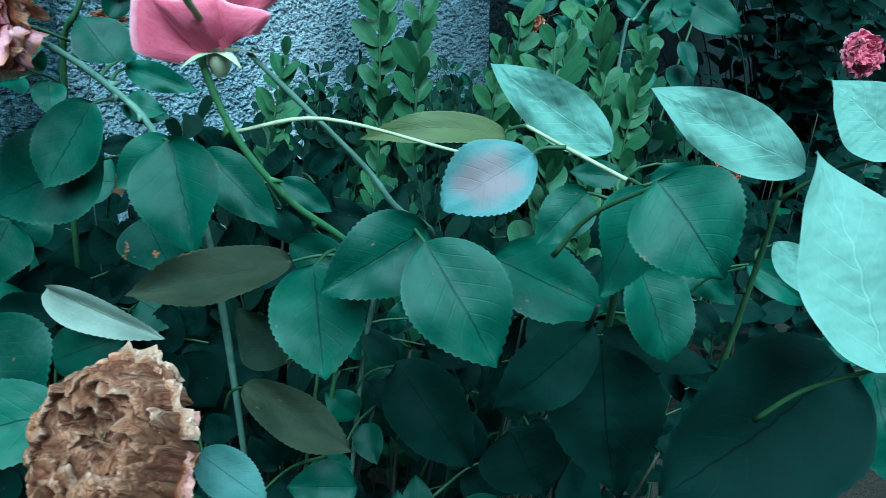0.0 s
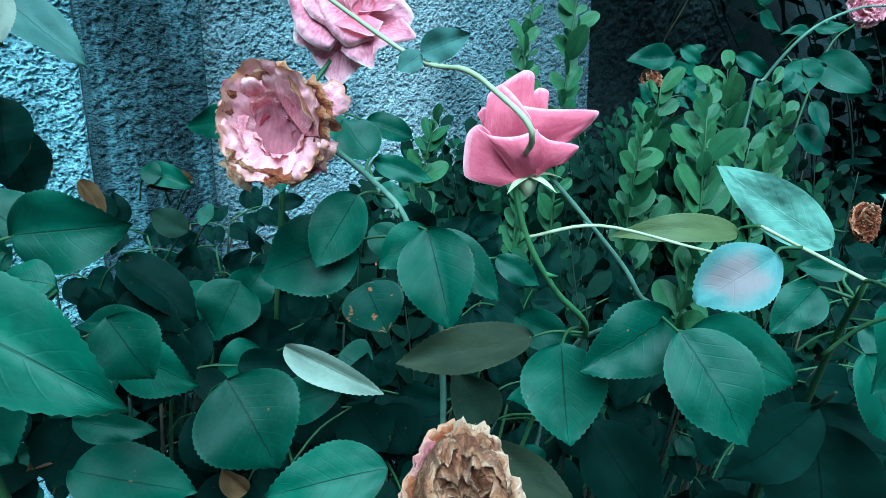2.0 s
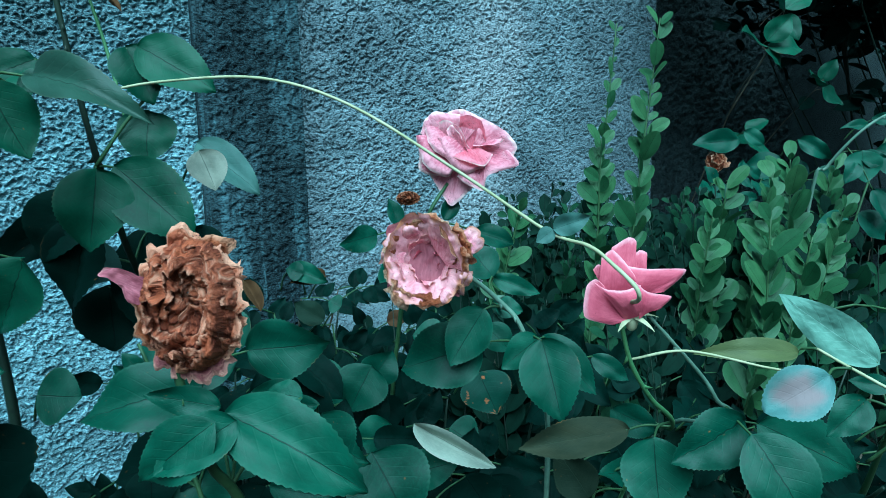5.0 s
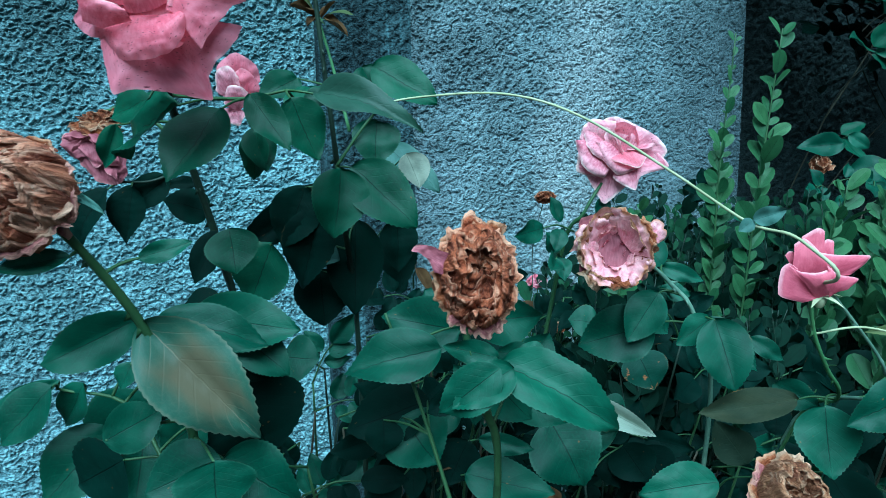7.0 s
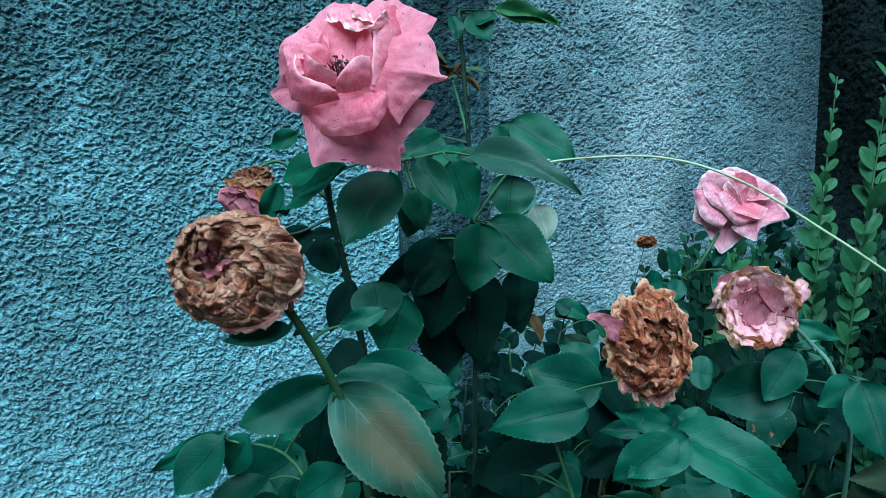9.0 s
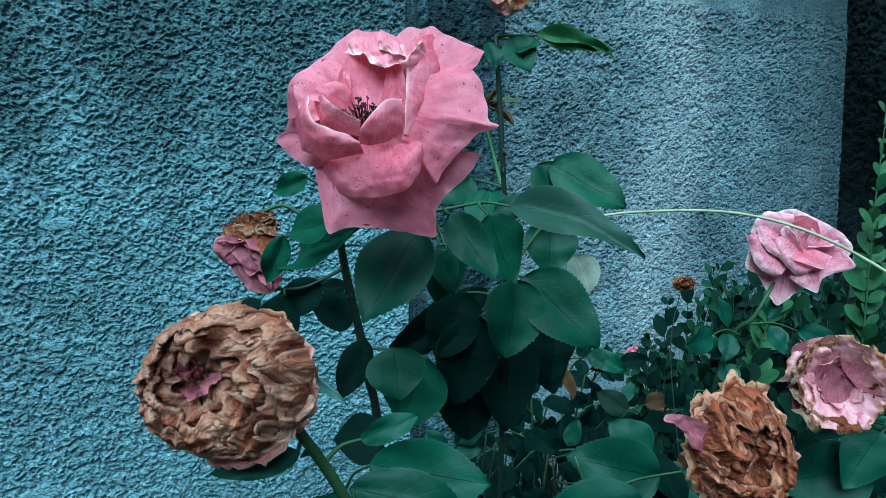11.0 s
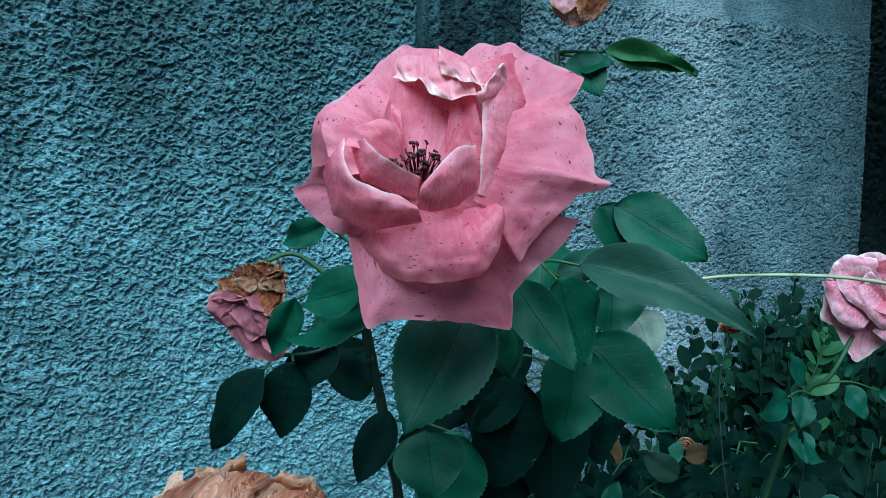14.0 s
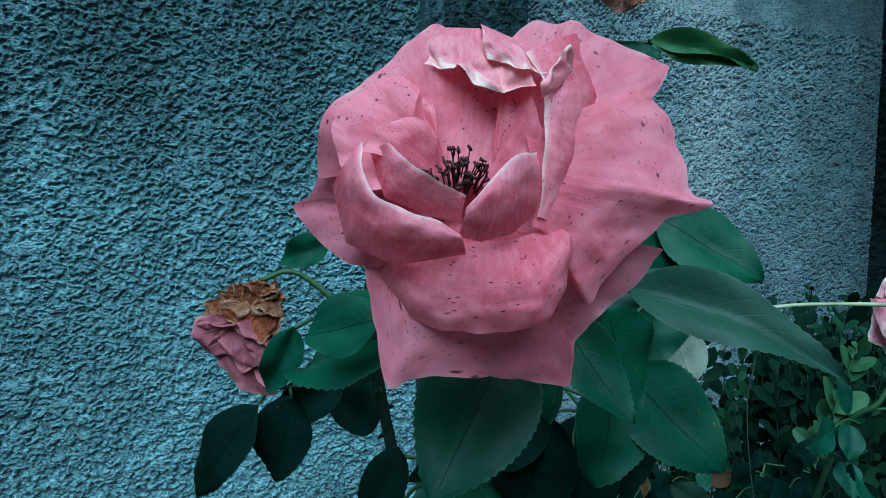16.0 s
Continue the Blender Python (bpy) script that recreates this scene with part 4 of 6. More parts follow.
LEAVES_D1 = [
    (0.237, 0.507, 1.012, 0.237, 0.481, 0.960, 0.0401, "g"),
    (0.242, 0.514, 1.010, 0.216, 0.526, 0.989, 0.0232, "g"),
    (0.267, 0.543, 1.000, 0.289, 0.507, 0.959, 0.0268, "g"),
    (0.232, 0.556, 1.025, 0.249, 0.544, 1.021, 0.0153, "g"),
    (0.234, 0.562, 1.046, 0.222, 0.577, 1.069, 0.0285, "g"),
    (0.240, 0.572, 1.044, 0.269, 0.549, 1.031, 0.0146, "g"),
    (0.236, 0.567, 1.025, 0.254, 0.553, 1.017, 0.0146, "g"),
    (0.216, 0.546, 1.028, 0.189, 0.554, 0.988, 0.0317, "g"),
    (0.220, 0.556, 0.999, 0.171, 0.594, 0.974, 0.0446, "g"),
    (0.271, 0.456, 0.956, 0.204, 0.489, 0.947, 0.0245, "z"),
    (0.288, 0.491, 0.955, 0.316, 0.469, 0.938, 0.0232, "g"),
    (0.270, 0.434, 0.960, 0.263, 0.422, 0.910, 0.0413, "g"),
    (0.303, 0.394, 0.979, 0.259, 0.411, 0.956, 0.0310, "g"),
]
LEAVES_D2 = [
    (0.290, 0.380, 0.978, 0.300, 0.349, 0.931, 0.0398, "g"),
    (0.388, 0.443, 0.938, 0.449, 0.402, 0.901, 0.0450, "g"),
    (0.304, 0.529, 0.981, 0.326, 0.511, 0.962, 0.0161, "g"),
    (0.203, 0.758, 0.914, 0.178, 0.758, 0.879, 0.0490, "g"),
    (0.080, 0.566, 0.960, 0.115, 0.525, 0.945, 0.0294, "g"),
    (0.168, 0.435, 0.925, 0.121, 0.460, 0.916, 0.0295, "g"),
    (0.057, 0.591, 0.885, 0.109, 0.539, 0.878, 0.0370, "g"),
    (0.103, 0.589, 0.964, 0.070, 0.610, 0.959, 0.0156, "g"),
    (0.060, 0.573, 0.922, 0.095, 0.547, 0.916, 0.0164, "g"),
    (0.256, 0.670, 0.879, 0.275, 0.651, 0.861, 0.0353, "g"),
    (0.250, 0.608, 0.954, 0.257, 0.592, 0.920, 0.0392, "k2"),
    (0.189, 0.652, 0.904, 0.158, 0.668, 0.886, 0.0311, "g"),
    (0.190, 0.698, 0.945, 0.169, 0.702, 0.902, 0.0448, "g"),
]
LEAVES_D3 = [
    (0.193, 0.620, 0.917, 0.241, 0.570, 0.886, 0.0207, "c"),
    (0.191, 0.703, 0.928, 0.210, 0.697, 0.957, 0.0324, "g"),
    (0.252, 0.672, 0.966, 0.228, 0.688, 0.971, 0.0323, "g"),
    (0.257, 0.608, 0.994, 0.273, 0.593, 0.972, 0.0243, "g"),
    (0.235, 0.609, 0.864, 0.250, 0.591, 0.829, 0.0449, "d"),
    (0.224, 0.666, 0.847, 0.233, 0.653, 0.813, 0.0434, "d"),
    (0.287, 0.510, 0.876, 0.275, 0.534, 0.909, 0.0330, "z"),
    (0.250, 0.476, 0.891, 0.282, 0.429, 0.860, 0.0250, "z"),
    (0.290, 0.438, 0.833, 0.262, 0.462, 0.834, 0.0238, "g"),
    (0.198, 0.394, 0.915, 0.211, 0.370, 0.901, 0.0163, "m"),
    (0.191, 0.631, 0.865, 0.229, 0.609, 0.880, 0.0310, "g"),
    (0.263, 0.610, 0.856, 0.275, 0.590, 0.820, 0.0421, "d"),
    (0.300, 0.625, 0.825, 0.305, 0.616, 0.807, 0.0304, "g"),
]
LEAVES_D4 = [
    (0.397, 0.511, 0.856, 0.422, 0.489, 0.844, 0.0231, "d"),
]
LEAVES_E1 = [
    (0.332, 0.362, 1.011, 0.298, 0.377, 0.989, 0.0319, "k"),
    (0.343, 0.388, 1.015, 0.288, 0.422, 1.015, 0.0137, "o"),
    (0.387, 0.363, 1.007, 0.356, 0.412, 1.045, 0.0257, "p"),
    (0.421, 0.292, 1.003, 0.383, 0.344, 1.035, 0.0274, "p"),
    (0.352, 0.234, 0.956, 0.358, 0.267, 1.019, 0.0362, "p"),
    (0.424, 0.259, 1.013, 0.413, 0.285, 1.039, 0.0264, "p"),
    (0.328, 0.304, 1.005, 0.303, 0.306, 0.973, 0.0277, "g"),
    (0.303, 0.288, 1.013, 0.306, 0.265, 0.989, 0.0303, "g"),
    (0.360, 0.355, 0.993, 0.338, 0.365, 0.971, 0.0195, "g"),
    (0.381, 0.352, 0.997, 0.363, 0.368, 0.999, 0.0118, "g"),
    (0.377, 0.336, 0.997, 0.394, 0.324, 1.003, 0.0096, "g"),
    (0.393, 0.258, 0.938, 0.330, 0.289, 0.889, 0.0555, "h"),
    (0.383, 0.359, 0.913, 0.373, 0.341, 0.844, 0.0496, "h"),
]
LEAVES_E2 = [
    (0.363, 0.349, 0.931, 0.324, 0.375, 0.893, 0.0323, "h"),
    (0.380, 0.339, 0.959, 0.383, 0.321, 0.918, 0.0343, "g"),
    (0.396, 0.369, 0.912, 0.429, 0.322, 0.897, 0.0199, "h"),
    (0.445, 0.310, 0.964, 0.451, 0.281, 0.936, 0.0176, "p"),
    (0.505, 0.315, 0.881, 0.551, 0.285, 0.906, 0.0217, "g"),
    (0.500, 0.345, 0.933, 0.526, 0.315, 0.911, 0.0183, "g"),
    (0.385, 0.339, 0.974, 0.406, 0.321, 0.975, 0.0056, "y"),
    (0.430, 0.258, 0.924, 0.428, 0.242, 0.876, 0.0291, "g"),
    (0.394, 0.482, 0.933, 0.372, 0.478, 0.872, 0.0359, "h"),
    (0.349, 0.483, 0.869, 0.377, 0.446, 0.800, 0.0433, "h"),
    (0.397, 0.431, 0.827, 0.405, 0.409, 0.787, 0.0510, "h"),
    (0.513, 0.396, 0.929, 0.535, 0.364, 0.894, 0.0246, "g"),
]
LEAVES_R1 = [
    (1.039, 0.947, 1.144, 0.959, 0.983, 1.135, 0.0427, "g"),
    (1.147, 0.931, 1.102, 1.081, 0.969, 1.089, 0.0472, "g"),
    (0.955, 0.684, 1.126, 0.951, 0.676, 1.080, 0.0474, "g"),
    (1.026, 0.703, 1.126, 1.080, 0.647, 1.085, 0.0555, "g"),
    (1.031, 0.715, 1.171, 1.077, 0.685, 1.171, 0.0187, "g"),
    (0.981, 0.689, 1.162, 0.943, 0.711, 1.157, 0.0160, "g"),
    (1.093, 0.868, 1.143, 1.139, 0.832, 1.109, 0.0284, "g"),
    (1.068, 0.810, 1.096, 1.083, 0.791, 1.054, 0.0355, "g"),
    (0.957, 0.683, 1.036, 0.983, 0.657, 0.996, 0.0394, "g"),
    (0.941, 0.689, 1.028, 0.903, 0.711, 1.016, 0.0322, "g"),
    (1.074, 0.962, 1.160, 1.102, 0.938, 1.134, 0.0278, "g"),
]


WALLWARD = (-0.22, -0.88, 0.36)
SIDEWARD = (-0.52, -0.75, 0.36)


def leaves_of(parent, rows, face, lines, seed, deep=False):
    rng = random.Random(seed)
    for bx, by, bz, tx, ty, tz, w, kind in rows:
        if deep and kind == "g":
            kind = "e"
        add_leaf(parent, (bx, by, bz), (tx, ty, tz), w, kind, face, rng, lines)


def spray(parent, base, way, size, kinds, rng, face, count=5):
    """A compound rose leaf: a thin rachis with a pair or two of leaflets and one at its end."""
    base, way = Vector(base), Vector(way).normalized()
    face = Vector(face)
    side = way.cross(face).normalized()
    end = base + way * size * 1.5 + Vector((0, 0, -0.18 * size))
    line = spline([base, base + way * size * 0.8 + Vector((0, 0, 0.05 * size)), end], 4)
    v, f = tube(line, 0.0012, 0.0007, 5, 0.0)
    child("rachis", mesh_of("rachis", v, f, CANE), parent)
    kind = rng.choice(kinds)
    pairs = (count - 1) // 2
    for k in range(pairs):
        q = line[int(len(line) * (0.38 + 0.42 * k / max(1, pairs)))]
        for s in (-1, 1):
            d = (side * s + way * 0.55 + Vector((0, 0, rng.uniform(-0.5, 0.15)))).normalized()
            long = size * rng.uniform(0.75, 1.0)
            add_leaf(parent, q + d * 0.004, q + d * long, long * rng.uniform(0.46, 0.60), kind, face, rng)
    d = (way + Vector((0, 0, -0.35))).normalized()
    add_leaf(parent, end, end + d * size * 1.2, size * 0.64, kind, face, rng)


def fill(parent, lo, hi, count, kinds, seed, face, size=(0.035, 0.05), cane_to=None):
    """Sprays set at random through the depth of a bush, on thin twigs that come up out of it."""
    rng = random.Random(seed)
    for _ in range(count):
        p = Vector([rng.uniform(lo[i], hi[i]) for i in range(3)])
        a = rng.uniform(0, 6.28)
        way = Vector((math.cos(a), -0.55 + 0.5 * math.sin(a), rng.uniform(-0.1, 0.5)))
        root = Vector((p.x * 0.7 + 0.3 * (lo[0] + hi[0]) / 2 + rng.uniform(-0.05, 0.05), p.y + 0.06, lo[2] - 0.25))
        v, f = tube(spline([root, root.lerp(p, 0.6) + Vector((rng.uniform(-0.02, 0.02), 0.02, 0)), p], 4), 0.0022, 0.0012, 5, 0.05)
        child("twig", mesh_of("twig", v, f, rng.choice((CANE, CANE_DARK, TWIG))), parent)
        spray(parent, p, way, rng.uniform(*size), kinds, rng, face, rng.choice((3, 5, 5)))


# ---- bush with the large open rose
bush = thing("rose_bush", (-0.10, 0.80, 0.0), "tall rose bush with one large open pink rose and glossy leaves", "rose bush", "rose bushes along the wall")
_, l1 = stem(bush, [(-0.07, 0.78, -0.05), (-0.085, 0.77, 0.5), (-0.092, 0.745, 0.95), (-0.105, 0.735, 1.057), (-0.128, 0.708, 1.145), (-0.142, 0.655, 1.19), (-0.146, 0.575, 1.205), (-0.148, 0.545, 1.212)], 0.0062, 0.0030, CANE_DARK, 26, seed=3)
_, l2 = stem(bush, [(-0.02, 0.80, -0.05), (0.028, 0.785, 0.6), (0.018, 0.745, 0.96), (-0.008, 0.69, 1.09), (-0.021, 0.66, 1.150), (-0.030, 0.648, 1.21), (-0.040, 0.64, 1.297)], 0.0046, 0.0022, CANE_DARK, 18, seed=4)
_, l3 = stem(bush, [(-0.132, 0.70, 1.155), (-0.165, 0.71, 1.185), (-0.185, 0.714, 1.182)], 0.0022, 0.0018, CANE, name="side_shoot", seed=5)
_, l4 = stem(bush, [(-0.128, 0.71, 1.140), (-0.155, 0.712, 1.128), (-0.178, 0.708, 1.128)], 0.0020, 0.0014, CANE_DARK, name="side_shoot", seed=6)
_, l5 = stem(bush, [(-0.021, 0.66, 1.135), (0.0, 0.655, 1.165), (0.03, 0.65, 1.20)], 0.0020, 0.0014, CANE, name="side_shoot", seed=6)
_, l6 = stem(bush, [(-0.142, 0.655, 1.19), (-0.10, 0.615, 1.185), (-0.07, 0.60, 1.19)], 0.0022, 0.0014, CANE, name="side_shoot", seed=7)
LINES = [l1, l2, l3, l4, l5, l6]
for k, rows in enumerate((LEAVES_A1, LEAVES_A2, LEAVES_A3, LEAVES_A4,)):
    leaves_of(bush, rows, WALLWARD, LINES, 20 + k, True)
HERO_OUTER = [
    (PINK, [(-19.3, 4.2, -24), (20.0, 4.7, -24)], [(-22.8, 23.5, -28), (-8.5, 37.3, -34), (9.2, 38.4, -32), (23.4, 31.4, -28)], -2, 0),
    (PINK, [(-19.3, 4.2, -24), (20.0, 4.7, -24)], [(-27.7, -9.8, -26), (-16.2, -19.6, -24), (-0.9, -23.4, -20), (14.0, -21.8, -20), (26.2, -9.4, -20)], 0, 0),
    (PINK, [(-3.3, 3.9, -20)], [(-39.3, 6.8, -24), (-36.2, 21.4, -17), (-27.9, 30.4, -22), (-19.5, 40.7, -29), (-10.2, 50.1, -35), (-0.1, 42.8, -30)], 4, 2),
    (PINK, [(-6.7, 1.1, -20)], [(-36.3, 12.5, -24), (-42.6, 3.0, -34), (-49.1, 0.3, -42), (-40.2, -9.0, -32), (-32.3, -14.5, -24), (-24.8, -16.2, -20), (-15.8, -14.1, -16)], 8, 1),
]
HERO_BASE = [
    (PINK, [(-7.9, -5.9, -18), (8.2, -5.7, -18)], [(-27.5, -11.3, -24), (-24.9, -25.1, -22), (-20.3, -44.9, -21), (-13.0, -42.2, -22), (-0.6, -42.6, -24), (14.1, -44.2, -30), (26.6, -46.5, -35), (26.3, -35.0, -30), (31.8, -27.5, -26), (41.1, -18.8, -24), (46.3, -10.5, -22)], 5, 0),
]
HERO_WINGS = [
    (PINK, [(3.9, 7.5, -16), (12.0, 3.6, -16)], [(6.0, 34.4, -20), (8.9, 41.5, -22), (14.7, 45.9, -24), (20.4, 45.6, -24), (24.6, 47.8, -26), (31.6, 43.6, -25), (39.2, 38.7, -23), (47.8, 35.3, -22), (43.2, 26.7, -18), (35.4, 16.9, -14)], 6, 1),
    (PINK, [(11.4, 14.8, -12), (13.6, 2.7, -9), (12.4, -6.3, -9)], [(40.5, 28.7, -18), (46.0, 20.8, -16), (48.5, 10.2, -13), (49.9, 1.3, -10), (53.4, -1.5, -8), (44.5, -4.3, -10), (38.1, -9.6, -12), (31.9, -16.8, -13), (27.0, -23.8, -14), (22.4, -17.6, -14), (18.5, -8.6, -11)], 5, 1),
]
HERO_LIP = [
    (PINK, [(-18.3, -12.9, -14), (-5.3, -10.4, -8), (7.3, -9.6, -8), (18.5, -6.1, -11)], [(-23.6, -18.3, -26), (-20.1, -24.4, -22), (-12.2, -29.4, -14), (-2.5, -30.8, -9), (7.2, -29.9, -6), (14.1, -28.4, -4), (20.0, -20.7, -7), (22.6, -9.8, -12)], 7, 1.5),
    (PINK, [(-10.7, 3.0, -14), (7.8, 3.2, -14)], [(-14.9, 17.9, -10), (-11.1, 30.8, -18), (-1.4, 36.4, -24), (8.1, 33.8, -20), (14.3, 20.9, -10), (14.4, 11.4, -9)], -2, 0),
]
HERO_LIP += [
    (PINK, [(-5.4, 2.9, -13), (-8.2, 12.1, -13)], [(-25.7, 0.8, -8), (-31.8, 7.7, -12), (-33.9, 16.0, -14), (-30.8, 23.2, -16), (-24.7, 27.9, -18), (-17.8, 30.7, -20), (-10.8, 24.7, -18)], 3, 1),
    (PINK, [(-6.1, 2.2, -12), (-8.8, 9.3, -12)], [(-25.3, 9.6, -4), (-22.1, 14.4, -5), (-16.4, 17.8, -7), (-11.8, 17.5, -9), (-8.8, 14.3, -11)], 2, 1),
]
HERO_HEART = [
    (PINK_CREAM, [(-33.3, 2.7, -14), (-29.6, -10.5, -12), (-17.8, -15.6, -7), (-2.3, -13.0, -4)], [(-25.6, 12.1, -6), (-24.8, 4.6, 0), (-21.1, -1.1, 3), (-16.6, -3.6, 4), (-10.2, -5.8, 3), (-3.7, -8.8, 0)], 4, 1.5),
    (PINK_CREAM, [(-24.2, 10.1, -10), (-20.4, -0.7, -6), (-9.1, -5.1, -4), (-3.6, -6.2, -4)], [(-19.2, 11.2, -4), (-14.9, 6.5, 2), (-10.1, 3.1, 5), (-5.6, 0.0, 5), (-3.0, -0.9, 3)], 2, 0),
]
HERO_HEART += [
    (PINK_CREAM, [(-4.0, -9.3, -3), (0.6, -10.3, -2), (7.4, -8.6, -3), (13.5, -3.2, -8)], [(-2.5, -3.1, 3), (0.1, -0.9, 6), (3.4, 3.8, 6), (7.3, 7.3, 4), (13.5, 10.4, -4)], 5, 1.5),
    (PINK_CREAM, [(25.4, 43.1, -24), (29.7, 25.9, -18), (26.4, 8.9, -15), (18.7, -6.0, -12)], [(11.4, 35.0, -14), (14.5, 27.1, -9), (14.8, 17.4, -6), (14.5, 7.1, -5), (13.5, -4.4, -8)], 4, 0),
]
HERO_TORN = [
    (PINK_TORN, [(-9.4, 47.4, -32), (1.5, 45.8, -28), (12.4, 38.7, -22)], [(-13.2, 32.4, -18), (-7.1, 33.7, -16), (-1.8, 27.8, -13), (2.7, 23.6, -10), (7.7, 23.4, -9), (13.0, 26.1, -8)], 3, 0),
    (PINK_TORN, [(1.5, 46.9, -28), (10.5, 41.5, -24)], [(2.0, 34.4, -16), (7.3, 30.3, -12), (12.3, 29.3, -10), (14.8, 27.4, -8)], 3, 0),
    (PINK_TORN, [(13.7, 20.7, -2), (22.3, 28.7, -14)], [(13.4, 25.0, -2), (16.7, 31.3, -6), (21.0, 34.4, -12), (23.1, 31.4, -14)], 2, 0),
]
hero_at = flower_frame((-0.162, 0.505, 1.227), (-0.37, -0.92, 0.12))
hero = open_bloom(bush, hero_at, (HERO_OUTER, HERO_BASE, HERO_WINGS, HERO_LIP, HERO_HEART, HERO_TORN), 0.032, 0.008, 5, 1.5, "large open pink rose with specks and cream torn edges", 0.9)
rng = random.Random(8)
for k in range(46):
    a, r = rng.uniform(0, 6.28), 0.0048 * math.sqrt(rng.random())
    foot = Vector((-0.0043 + r * math.cos(a), 0.0024 + 0.7 * r * math.sin(a), -0.013))
    top = foot + Vector((0.5 * r * math.cos(a), 0.001 + rng.uniform(0, 0.0105) * (1 - r / 0.007), rng.uniform(0.003, 0.008)))
    v, f = tube([foot, foot.lerp(top, 0.6) + Vector((rng.uniform(-0.0004, 0.0004), 0, 0)), top], 0.00022, 0.00016, 5, 0.0)
    d = Vector((rng.uniform(-1, 1), rng.uniform(-1, 1), 0.2)).normalized() * 0.0008
    v2, f2 = tube([top - d, top, top + d], 0.00036, 0.00036, 6, 0.3, seed=k)
    child("stamen", mesh_of("stamen", v + v2, f + [tuple(q + len(v) for q in g) for g in f2], STAMEN), hero, hero_at)
wilt_at = flower_frame((-0.194, 0.712, 1.160), (-0.40, -0.90, 0.05))
WILT_PINK = [
    (DUSTY, [(-0.5, 1.6, 0), (25.1, -5.2, -2)], [(-14.7, -8.5, 4), (-9.5, -18.7, 4), (2.2, -31.8, 3), (13.3, -33.8, 2), (23.8, -27.5, 0)], 7, 0),
    (DUSTY, [(3.0, 8.5, 0), (0.5, -8.4, 3)], [(-7.9, 6.3, 8), (-17.8, 5.6, 9), (-20.6, -1.2, 9), (-19.0, -8.1, 8), (-14.6, -13.6, 7), (-5.3, -14.3, 6)], 5, 2),
    (DUSTY, [(5.8, 6.0, 3), (-10.0, -2.6, 7)], [(4.1, 2.6, 11), (-5.3, 1.0, 13), (-14.1, 2.9, 13), (-19.0, 1.7, 11)], 3, 2),
    (DUSTY, [(-0.1, -1.9, 6), (-8.0, -8.2, 6)], [(-15.7, -11.4, 11), (-11.9, -8.9, 12), (-7.1, -3.4, 12), (-4.1, -0.8, 11)], 2, 0),
]
WILT_FOLDS = [
    (DUSTY, [(-9.1, -2.1, 5), (15.1, 0.5, 5)], [(-5.8, -7.7, 10), (-2.8, -13.6, 11), (3.7, -21.7, 10), (10.8, -18.1, 11), (18.0, -13.6, 9)], 5, 1),
    (DUSTY, [(2.7, 2.3, 7), (21.5, -4.4, 6)], [(3.5, -1.2, 13), (6.8, -10.5, 13), (12.9, -19.4, 11), (21.8, -20.6, 7)], 5, 2),
    (DUSTY, [(6.5, 4.8, 8), (17.7, -3.6, 8)], [(0.1, 2.8, 14), (5.2, -1.6, 16), (11.5, -5.9, 15), (16.2, -9.1, 13)], 3, 3),
    (DUSTY, [(7.8, -18.5, 4), (18.1, -18.3, 4)], [(10.1, -22.8, 9), (11.8, -25.7, 10), (15.6, -27.8, 9), (18.7, -33.4, 8)], 2, 0),
]
WILT_BROWN = [
    (DRY, [(-3.6, 17.9, -4), (20.0, 12.6, -4)], [(-19.8, 3.5, 4), (-8.6, 3.6, 8), (0.4, 2.0, 12), (7.8, -3.4, 14), (15.3, -6.9, 12), (23.3, 5.0, 5)], 6, 1),
    (DRY_PALE, [(3.1, 17.1, 0), (13.5, 15.5, 0)], [(-6.5, 9.7, 8), (-0.6, 5.3, 11), (7.2, 6.8, 12), (10.3, 11.9, 9)], 4, 2),
    (DRY, [(11.4, 12.2, 2), (21.8, 10.1, 0)], [(8.5, 3.4, 12), (11.9, -3.0, 14), (16.3, -5.7, 13), (20.7, 0.0, 10)], 5, 1),
    (DRY_PALE, [(8.6, 14.8, 1), (19.8, 13.5, 0)], [(9.6, 8.7, 11), (14.6, 6.8, 12), (20.1, 7.4, 10), (24.3, 6.5, 6)], 4, 2),
]
WILT_CRUST = [
    (DRY, [(-4.6, 17.3, -2), (1.0, 18.1, -2)], [(-14.5, 11.4, 5), (-16.2, 8.1, 6), (-9.2, 7.0, 8), (-1.7, 11.0, 6)], 3, 2),
    (DRY_PALE, [(-0.4, 16.8, 0), (6.9, 16.9, 1)], [(-8.7, 15.5, 4), (-10.0, 12.9, 6), (-3.7, 11.1, 8), (2.1, 12.4, 7)], 3, 2),
]
open_bloom(bush, wilt_at, (WILT_PINK, WILT_FOLDS), 0.004, 0.005, 9, 0.8, "small drooping rose, brown on top and dusty pink below", 1.8)
open_bloom(bush, wilt_at, (WILT_BROWN, WILT_CRUST), 0.004, 0.003, 31, 1.2, "dried brown cap of the drooping rose", 3.6)
crumpled_bloom(bush, flower_frame((-0.188, 0.708, 1.175), (-0.36, -0.72, 0.60)), 15, 8, 6, 14, [DRY, DRY, DRY_PALE], 64, 0.003, "crumpled brown petals of the drooping rose", 1.0)
